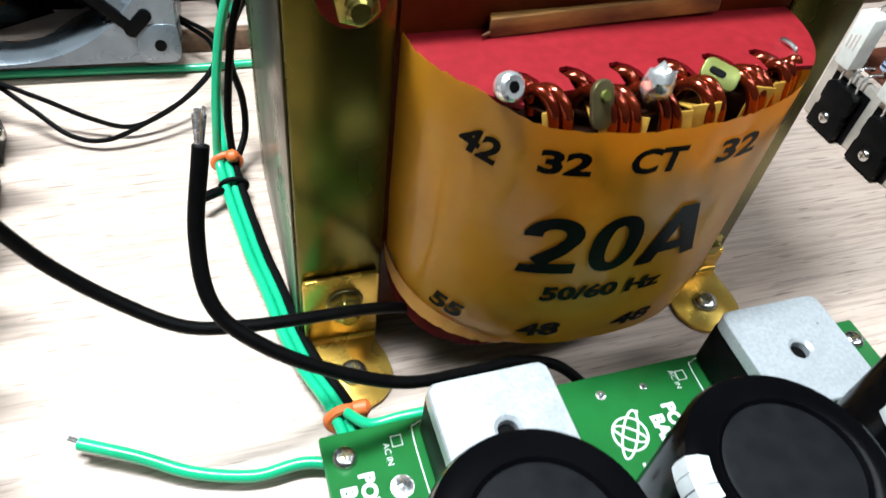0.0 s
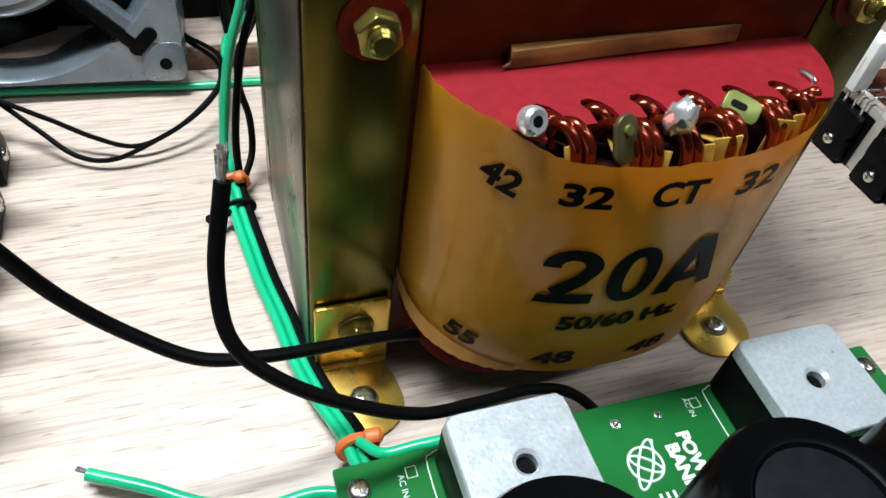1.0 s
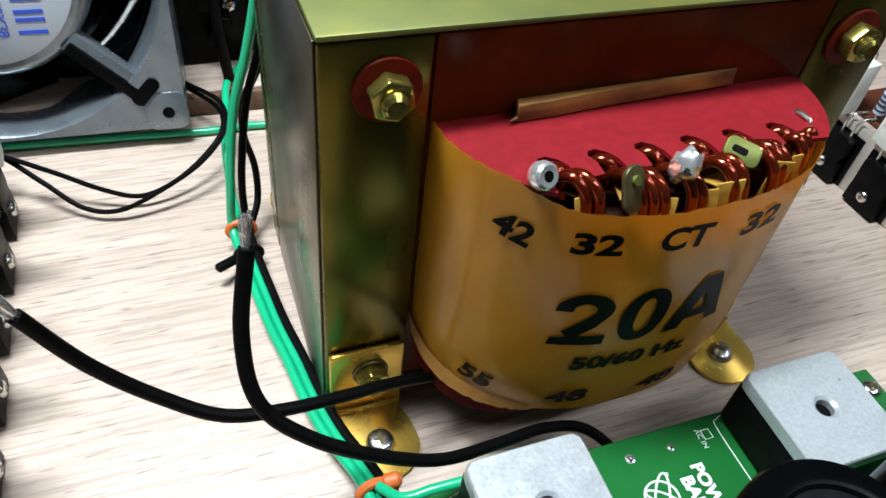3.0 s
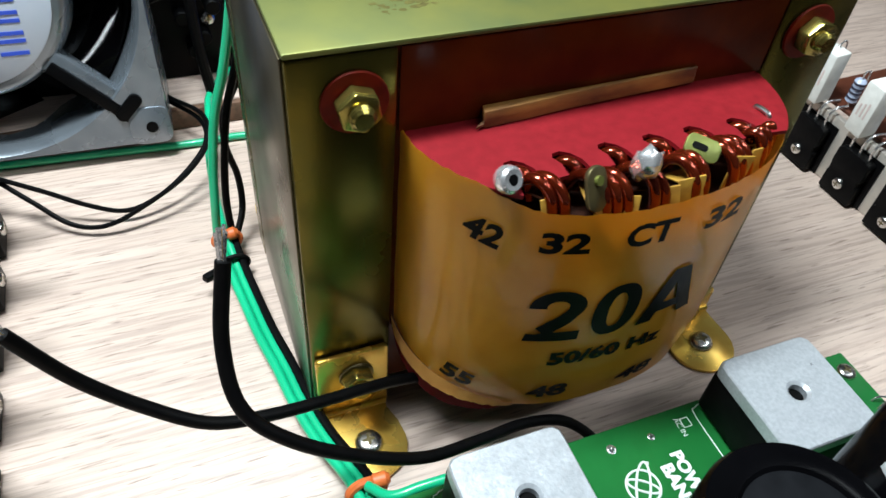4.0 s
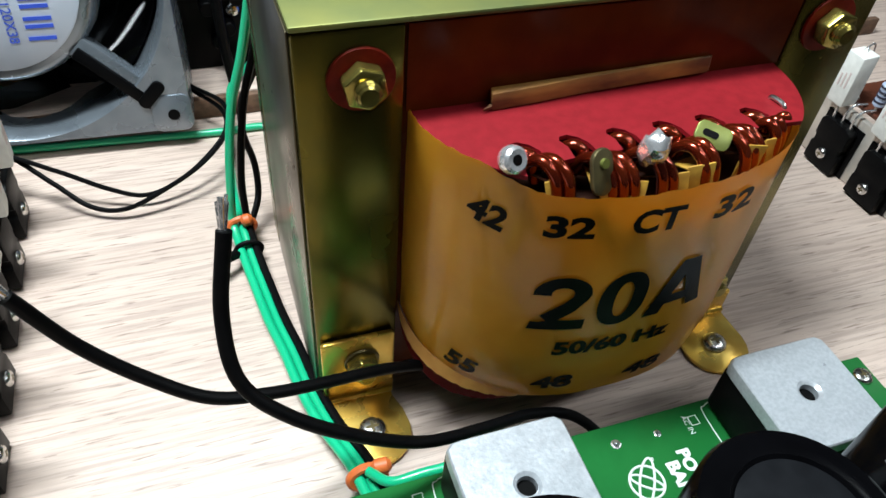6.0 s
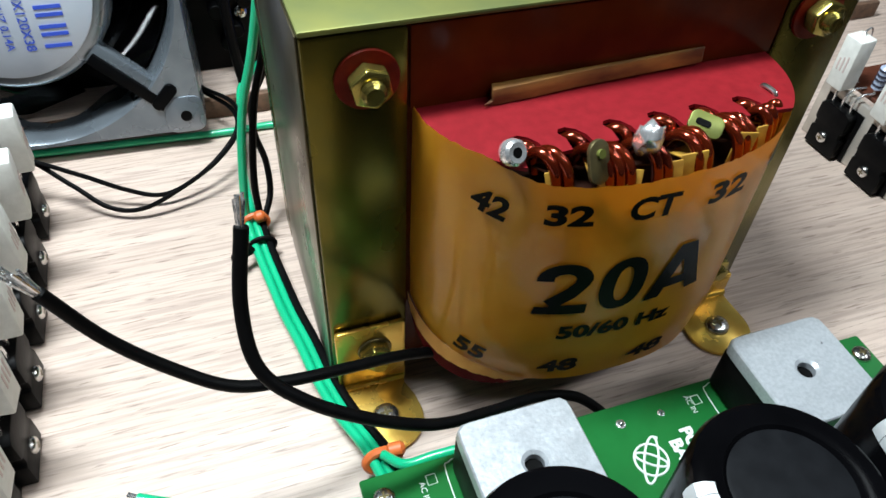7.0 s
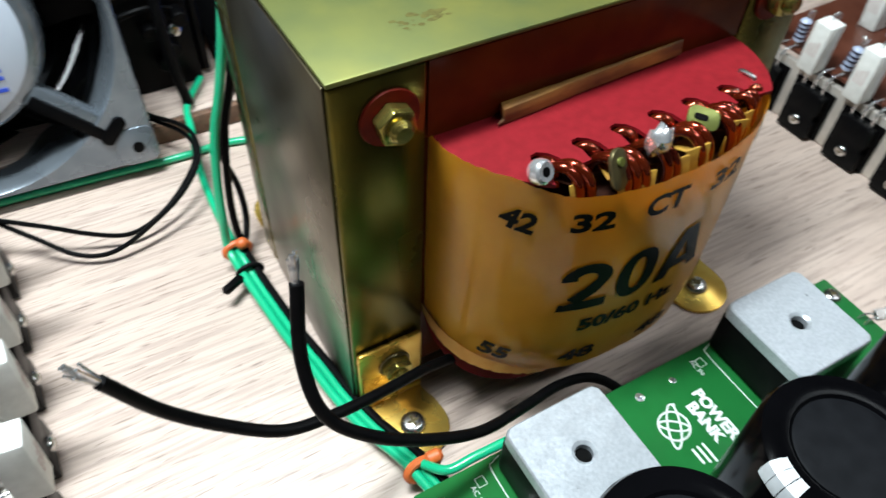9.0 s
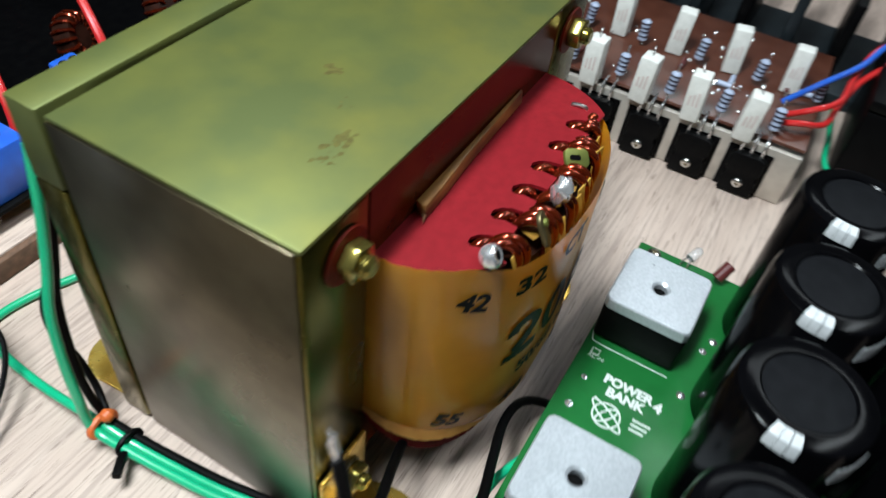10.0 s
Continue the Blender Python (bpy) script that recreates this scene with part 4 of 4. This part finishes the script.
# motor hub with a printed label, spokes to the corners
part("hub", spin([(RH, -0.020), (RH + 0.0005, -0.012), (RH, -0.0040), (RH - 0.0016, -0.0012), (RH - 0.0034, -0.0002), (0.0003, -0.0002)], seg=64), FAN_FRAME, fan)
part("hub_label", spin([(RH - 0.0052, -0.0001), (RH - 0.0052, 0.0003), (RH - 0.0055, 0.0005), (0.0003, 0.0005)], seg=64), FAN_LABEL, fan, "pale blue-white printed label")
for k in range(4):
    a = 45 + 90 * k
    m = pose(0, 0, 0, 0, 0, a)
    sp = part("spoke", put(box(RH - 0.003, 0.0720, -0.0042, 0.0042, -0.0085, -0.0010, 0.0012), m), FAN_FRAME, fan)
    if k == 3:
        part("cable_channel", put(box(RH - 0.001, 0.0665, -0.0040, 0.0004, -0.0018, 0.0006, 0.0006), m), BLACK_PLASTIC, sp, "black lead in its channel")
        part("cable_exit", put(prism(rounded(0.0610, 0.0660, -0.0046, 0.0075, 0.0022, 4), -0.001, 0.0012, 0.0004), m), BLACK_PLASTIC, sp)
for k in range(5):
    bm = bmesh.new()
    rows = []
    for i in range(9):
        r = RH - 0.002 + (0.0540 - RH + 0.002) * i / 8
        row = []
        for j in range(9):
            t = j / 8
            a = radians(72 * k + 10 + 48 * t + 10 * i / 8)
            z = -0.0085 - 0.0265 * t + 0.0015 * math.sin(math.pi * i / 8)
            row.append(bm.verts.new((r * math.cos(a), r * math.sin(a), z)))
        rows.append(row)
    for i in range(8):
        for j in range(8):
            bm.faces.new((rows[i][j], rows[i + 1][j], rows[i + 1][j + 1], rows[i][j + 1]))
    bmesh.ops.solidify(bm, geom=list(bm.faces), thickness=0.0012)
    part("blade", bm, FAN_BLADE, fan, "glossy black blade")
# solid black disc added for the darkness behind the blades
part("back_dark_disc", spin([(0.0550, -0.0372), (0.0550, -0.0366), (0.0003, -0.0365)], seg=48), BLACK_PLASTIC, fan)
# printed words: maker's name as plain bars, the rest as lettering, running down the label
for k in range(5):
    y = 0.0120 - 0.0069 * k
    mark = box(0.0102, 0.0192, y - 0.0004, y + 0.0009, 0.0005, 0.0008)
    box(0.0102, 0.0192, y - 0.0046, y - 0.0033, 0.0005, 0.0008, bm=mark)
    part("printed_mark", mark, BLUE_INK, fan, "blue printed mark")
for word, x, y, size in (("MODEL-120X120X38", 0.0055, 0.0, 0.0046), ("220/240V-50/60HZ 0.14A", -0.0010, 0.0, 0.0038)):
    part("printed_text", put(lettering(word, size, 0.00004), pose(x, y, 0.0008, 0, 0, -90)), BLUE_INK, fan, "small blue lettering")
fan.matrix_world = fan_m

# ---------------------------------------------------------------- dark driver unit behind the fan
unit = thing("driver_unit", "black finned heatsink unit with bolts behind the fan", "heatsink")
part("base", box(-0.130, 0.012, 0.1800, 0.2500, 0.0100, 0.0160, 0.0008), BLACK_ANOD, unit)
for k in range(18):
    x = -0.128 + 0.0081 * k
    part("fin", box(x, x + 0.0028, 0.1765, 0.2480, 0.0120, 0.0720, 0.0006), BLACK_ANOD, unit)
part("cover", box(-0.0440, 0.0080, 0.1735, 0.1762, 0.0098, 0.0640, 0.0008), BLACK_PLASTIC, unit)
for x, z in ((-0.0225, 0.0330), (0.0010, 0.0360)):
    pan_screw(unit, pose(x, 0.1733, z, 90, 0, 0), 0.0030, 0.0022)
part("latch", tube([(-0.026, 0.172, 0.040), (-0.020, 0.170, 0.047), (-0.008, 0.170, 0.049), (0.002, 0.171, 0.046)], 0.0014, 8, 5), BLACK_ANOD, unit)
for k, (x, z) in enumerate(((-0.0060, 0.024), (-0.0020, 0.030), (-0.0090, 0.040), (0.0030, 0.044))):
    part("knob", rod((x, 0.1734, z), (x, 0.1680 - 0.001 * k, z), 0.0032, 14), BLACK_PLASTIC, unit)
cable = thing("black_cable", "black ribbed cable hanging beside the transformer", "cable")
part("jacket", tube([(-0.0040, 0.168, 0.075), (-0.0055, 0.160, 0.050), (-0.0050, 0.157, 0.028), (-0.0035, 0.156, 0.012)], 0.0022, 10, 10), BLACK_PVC, cable)

# board with blue parts, copper coils and red leads behind the transformer
prot = thing("protection_board", "dark board with blue parts and copper coils behind the transformer", "circuit board")
part("board", box(0.016, 0.220, 0.1600, 0.3600, 0.0180, 0.0196, 0.0002), BLACK_PLASTIC, prot)
for sx in (0.024, 0.210):
    for sy in (0.168, 0.350):
        part("standoff", rod((sx, sy, 0.0098), (sx, sy, 0.0179), 0.003), STEEL, prot)
for x, y, w, d, h in ((0.022, 0.162, 0.022, 0.016, 0.022), (0.058, 0.176, 0.014, 0.012, 0.020), (0.080, 0.184, 0.012, 0.012, 0.020), (0.030, 0.190, 0.016, 0.012, 0.014)):
    b_ = part("blue_part", box(x, x + w, y, y + d, 0.0197, 0.0197 + h, 0.0012), BLUE_PLASTIC, prot, "bright blue plastic part")
    for k in range(2):
        pan_screw(b_, pose(x + w * (0.3 + 0.4 * k), y + d / 2, 0.0197 + h), 0.0022, 0.0010)
for x, y in ((0.108, 0.215), (0.150, 0.205), (0.060, 0.235)):
    tor = part("toroid", spin([(0.0060, -0.004), (0.0100, -0.004), (0.0104, 0), (0.0100, 0.004), (0.0060, 0.004)], pose(x, y, 0.0310, 70, 0, 30), 28), DARK_COPPER, prot)
    for k in range(16):
        a = 2 * math.pi * k / 16
        loop = [(0.0082 * math.cos(a) + 0.0033 * math.cos(q) * math.cos(a), 0.0082 * math.sin(a) + 0.0033 * math.cos(q) * math.sin(a), 0.0052 * math.sin(q)) for q in (radians(45 * j) for j in range(9))]
        part("copper_turn", put(tube(loop, 0.0008, 6, 2), pose(x, y, 0.0310, 70, 0, 30)), COPPER, tor)
for pts in (((0.046, 0.172, 0.030), (0.050, 0.178, 0.046), (0.058, 0.200, 0.060), (0.066, 0.240, 0.058), (0.070, 0.290, 0.030)),
            ((0.098, 0.180, 0.028), (0.100, 0.186, 0.046), (0.108, 0.210, 0.062), (0.118, 0.250, 0.060), (0.130, 0.300, 0.028))):
    lead = thing("red_wire", "red insulated wire arching over the dark board", "wire", "red wires")
    part("jacket", tube(pts, 0.0019, 10, 10), RED_PVC, lead)

# ---------------------------------------------------------------- loose wires
def wire_end(parent, p, d, count=5, length=0.006, seed=1):
    rnd = random.Random(seed)
    p, d = Vector(p), Vector(d).normalized()
    for k in range(count):
        off = Vector((rnd.uniform(-1, 1), rnd.uniform(-1, 1), rnd.uniform(-1, 1))) * 0.0008
        e = p + d * length * rnd.uniform(0.7, 1.1) + off * 1.6
        part("strand", tube([p - d * 0.001 + off * 0.6, (p + e) / 2 + off * 0.4, e], 0.00038, 6, 4), SOLDER, parent)


lead = thing("black_wire", "thick black stranded wire rising from under the coil", "wire", "black secondary wires")
pts_a = [(0.0543, -0.0035, 0.0044), (0.0344, -0.0090, 0.0189), (0.0165, -0.0141, 0.0302), (0.0007, -0.0191, 0.0379), (-0.0136, -0.0221, 0.0430), (-0.0264, -0.0227, 0.0472), (-0.0378, -0.0199, 0.0550), (-0.0482, -0.0178, 0.0672), (-0.0556, -0.0176, 0.0837)]
part("jacket", tube(pts_a, 0.00150, 14, 8), BLACK_PVC, lead)
wire_end(lead, pts_a[-1], Vector(pts_a[-1]) - Vector(pts_a[-2]), 7, 0.0075, 4)
lead = thing("black_wire", "thick black stranded wire curving up beside the transformer", "wire", "black secondary wires")
pts_b = [(0.0770, -0.0539, 0.0018), (0.0711, -0.0410, 0.0101), (0.0626, -0.0336, 0.0169), (0.0500, -0.0325, 0.0220), (0.0341, -0.0360, 0.0280), (0.0173, -0.0401, 0.0364), (0.0018, -0.0407, 0.0473), (-0.0115, -0.0385, 0.0575), (-0.0196, -0.0339, 0.0663), (-0.0205, -0.0268, 0.0778), (-0.0172, -0.0206, 0.0934)]
part("jacket", tube(pts_b, 0.00150, 14, 8), BLACK_PVC, lead)
wire_end(lead, pts_b[-1], Vector(pts_b[-1]) - Vector(pts_b[-2]), 7, 0.0065, 9)

RUN = [(0.0070, -0.0405, 0.0085), (0.0040, -0.0248, 0.0066), (-0.0008, -0.0100, 0.0045), (-0.0040, 0.0043, 0.0038), (-0.0060, 0.0180, 0.0036), (-0.0086, 0.0320, 0.0036), (-0.0104, 0.0460, 0.0040), (-0.0122, 0.0600, 0.0056), (-0.0134, 0.0730, 0.0086)]
RISE = [(-0.0137, 0.0760, 0.0214), (-0.0116, 0.0790, 0.0369), (-0.0084, 0.0812, 0.0527), (-0.0036, 0.0818, 0.0680), (0.0004, 0.0820, 0.0845), (0.0038, 0.0825, 0.1020)]


def shifted(pts, dx, dz):
    return [(x + dx, y, z + dz) for x, y, z in pts]


lead = thing("green_wire", "green earth wire tied along the transformer and rising behind it", "wire", "green earth wires")
part("jacket", tube(shifted(RUN, -0.0014, 0.0003) + RISE, 0.0015, 12, 8), GREEN_PVC, lead)
lead = thing("green_wire", "green earth wire tied in the bundle, running on behind the transformer", "wire", "green earth wires")
part("jacket", tube(shifted(RUN, 0.0015, -0.0010) + [(-0.0124, 0.0880, 0.0070), (-0.0120, 0.1040, 0.0050), (-0.0108, 0.1210, 0.0060), (-0.0074, 0.1400, 0.0115), (-0.0045, 0.1550, 0.0120), (0.0060, 0.1700, 0.0130)], 0.0015, 12, 8), GREEN_PVC, lead)
lead = thing("green_wire", "green wire lying on the table under the fan", "wire", "green earth wires")
part("jacket", tube([(0.0420, 0.1240, 0.0018), (0.0230, 0.1320, 0.0018), (0.0050, 0.1372, 0.0018), (-0.0120, 0.1372, 0.0018), (-0.0270, 0.1380, 0.0018), (-0.0480, 0.1398, 0.0018), (-0.0900, 0.1430, 0.0018), (-0.1300, 0.1470, 0.0018)], 0.0015, 12, 8), GREEN_PVC, lead)
lead = thing("green_wire", "loose green wire with a bare end lying on the table", "wire", "green earth wires")
pts_g = [(0.0350, -0.0520, 0.0050), (0.0100, -0.0440, 0.0045), (-0.0050, -0.0380, 0.0040), (-0.0180, -0.0380, 0.0035), (-0.0320, -0.0340, 0.0045), (-0.0440, -0.0275, 0.0060), (-0.0570, -0.0210, 0.0065)]
part("jacket", tube(pts_g, 0.0016, 12, 8), GREEN_PVC, lead)
wire_end(lead, pts_g[-1], Vector(pts_g[-1]) - Vector(pts_g[-2]), 3, 0.0040, 2)
lead = thing("green_wire", "green wire turning under the edge of the green board", "wire", "green earth wires")
part("jacket", tube([(0.0065, -0.0300, 0.0100), (0.0110, -0.0360, 0.0130), (0.0200, -0.0370, 0.0150), (0.0350, -0.0385, 0.0160), (0.0500, -0.0440, 0.0160)], 0.0014, 12, 8), GREEN_PVC, lead)
lead = thing("black_wire", "thin black wire tied in with the green wires", "wire", "black bundle wires")
part("jacket", tube(shifted(RUN, 0.0036, 0.0004) + [(x + 0.0040, y + 0.0020, z) for x, y, z in RISE], 0.0013, 10, 8), BLACK_PVC, lead)
lead = thing("black_wire", "black wire looping out of the tied bundle", "wire", "black bundle wires")
part("jacket", tube([(-0.0118, 0.0690, 0.0070), (-0.0080, 0.0755, 0.0080), (-0.0045, 0.0830, 0.0120), (-0.0040, 0.0880, 0.0220), (-0.0062, 0.0900, 0.0340), (-0.0050, 0.0905, 0.0460), (0.0000, 0.0890, 0.0580), (0.0040, 0.0880, 0.0700)], 0.0012, 10, 8), BLACK_PVC, lead)

# ties on the bundle
tie = thing("rubber_tie", "orange rubber band knotted round the green wires", "cable tie", "orange ties")
part("band", tube([(0.0062 + 0.0046 * math.cos(a), -0.0300 + 0.0012 * math.sin(a), 0.0072 + 0.0028 * math.sin(a)) for a in (radians(30 * k) for k in range(13))], 0.0013, 8, 3), ORANGE_TIE, tie)
part("knot", put(rod((0, 0, 0), (0.0052, -0.0006, 0.0008), 0.0021, 12, 0.5), pose(0.0074, -0.0294, 0.0100)), ORANGE_TIE, tie)
tie = thing("rubber_tie", "orange rubber band round the wires beside the transformer", "cable tie", "orange ties")
part("band", tube([(-0.0121 + 0.0043 * math.cos(a), 0.0722 + 0.0008 * math.sin(a), 0.0082 + 0.0025 * math.sin(a)) for a in (radians(30 * k) for k in range(13))], 0.0012, 8, 3), ORANGE_TIE, tie)
part("knot", put(rod((0, 0, 0), (0.0040, 0, 0.0006), 0.0022, 12, 0.5), pose(-0.0122, 0.0716, 0.0108)), ORANGE_TIE, tie)
tie = thing("cable_tie", "black plastic cable tie with a stubby tail", "cable tie")
part("band", tube([(-0.0113 + 0.0043 * math.cos(a), 0.0625 + 0.0006 * math.sin(a), 0.0060 + 0.0025 * math.sin(a)) for a in (radians(30 * k) for k in range(13))], 0.0009, 8, 3), BLACK_PVC, tie)
part("tail", put(box(-0.0075, 0.0012, -0.0013, 0.0013, -0.0012, 0.0012, 0.0004), pose(-0.0160, 0.0600, 0.0070, 0, 12, 35)), BLACK_PVC, tie)

# thin dark fan leads in a loop on the table
for pts in (((-0.0300, 0.1640, 0.0170), (-0.0220, 0.1538, 0.0135), (-0.0114, 0.1354, 0.0145), (-0.0109, 0.1212, 0.0140), (-0.0190, 0.1105, 0.0110), (-0.0307, 0.1031, 0.0070), (-0.0428, 0.1003, 0.0050), (-0.0549, 0.1033, 0.0080), (-0.0696, 0.1091, 0.0140), (-0.0883, 0.1159, 0.0200), (-0.1150, 0.1230, 0.0220)),
            ((-0.0300, 0.1650, 0.0180), (-0.0211, 0.1523, 0.0155), (-0.0101, 0.1317, 0.0190), (-0.0106, 0.1151, 0.0180), (-0.0206, 0.1034, 0.0140), (-0.0356, 0.0970, 0.0090), (-0.0499, 0.0949, 0.0045), (-0.0615, 0.0986, 0.0050), (-0.0728, 0.1077, 0.0110), (-0.0878, 0.1187, 0.0190), (-0.1100, 0.1290, 0.0220))):
    lead = thing("fan_lead", "thin dark fan lead looped loosely on the table", "wire", "fan leads")
    part("jacket", tube(pts, 0.0009, 8, 8), BLACK_PVC, lead)

# ---------------------------------------------------------------- beyond the amplifier board
SLATE = material("blue_grey_steel", (0.030, 0.040, 0.046), 0.4, 0.6, var=(0.020, 0.028, 0.034), scale=60, rough_var=0.1)
chassis = thing("heatsink", "grey finned heatsink behind the amplifier board", "heatsink")
part("base", box(0.338, 0.420, -0.140, 0.090, 0.0004, 0.0080, 0.0008), SLATE, chassis)
for k in range(9):
    y = -0.136 + 0.0262 * k
    part("fin", box(0.340, 0.418, y, y + 0.0060, 0.0078, 0.0560, 0.0010), SLATE if k % 2 else BLACK_ANOD, chassis)
for k, (pts, mat, name) in enumerate(((((0.250, -0.066, 0.031), (0.248, -0.076, 0.036), (0.258, -0.086, 0.034), (0.275, -0.0890, 0.034), (0.290, -0.0930, 0.042), (0.304, -0.1040, 0.0515)), RED_PVC, "red"),
                                      (((0.256, -0.066, 0.031), (0.256, -0.079, 0.040), (0.268, -0.0880, 0.042), (0.290, -0.0900, 0.044), (0.312, -0.0950, 0.050), (0.330, -0.1080, 0.0516)), RED_PVC, "red"),
                                      (((0.270, -0.066, 0.031), (0.274, -0.078, 0.044), (0.290, -0.0900, 0.050), (0.312, -0.0980, 0.0535), (0.334, -0.1120, 0.0516)), BLUE_PLASTIC, "blue"),
                                      (((0.200, -0.1500, 0.0040), (0.228, -0.1180, 0.0120), (0.250, -0.0960, 0.0180), (0.285, -0.0930, 0.0140), (0.330, -0.0920, 0.0040)), GREEN_PVC, "green"))):
    lead = thing(name + "_wire", name + " insulated wire running off the amplifier board", "wire", "amplifier leads")
    part("jacket", tube(pts, 0.0014, 10, 8), mat, lead)

# black block added to darken the area at the end of the amplifier board
case = thing("dark_end_block", "plain black block added for the dark area beside the amplifier board", "case")
part("block_body", box(0.2640, 0.3360, -0.2400, -0.0990, 0.0004, 0.0440, 0.0020), BLACK_PLASTIC, case)
part("lid", box(0.2635, 0.3365, -0.2405, -0.0985, 0.0442, 0.0500, 0.0018), BLACK_PLASTIC, case)
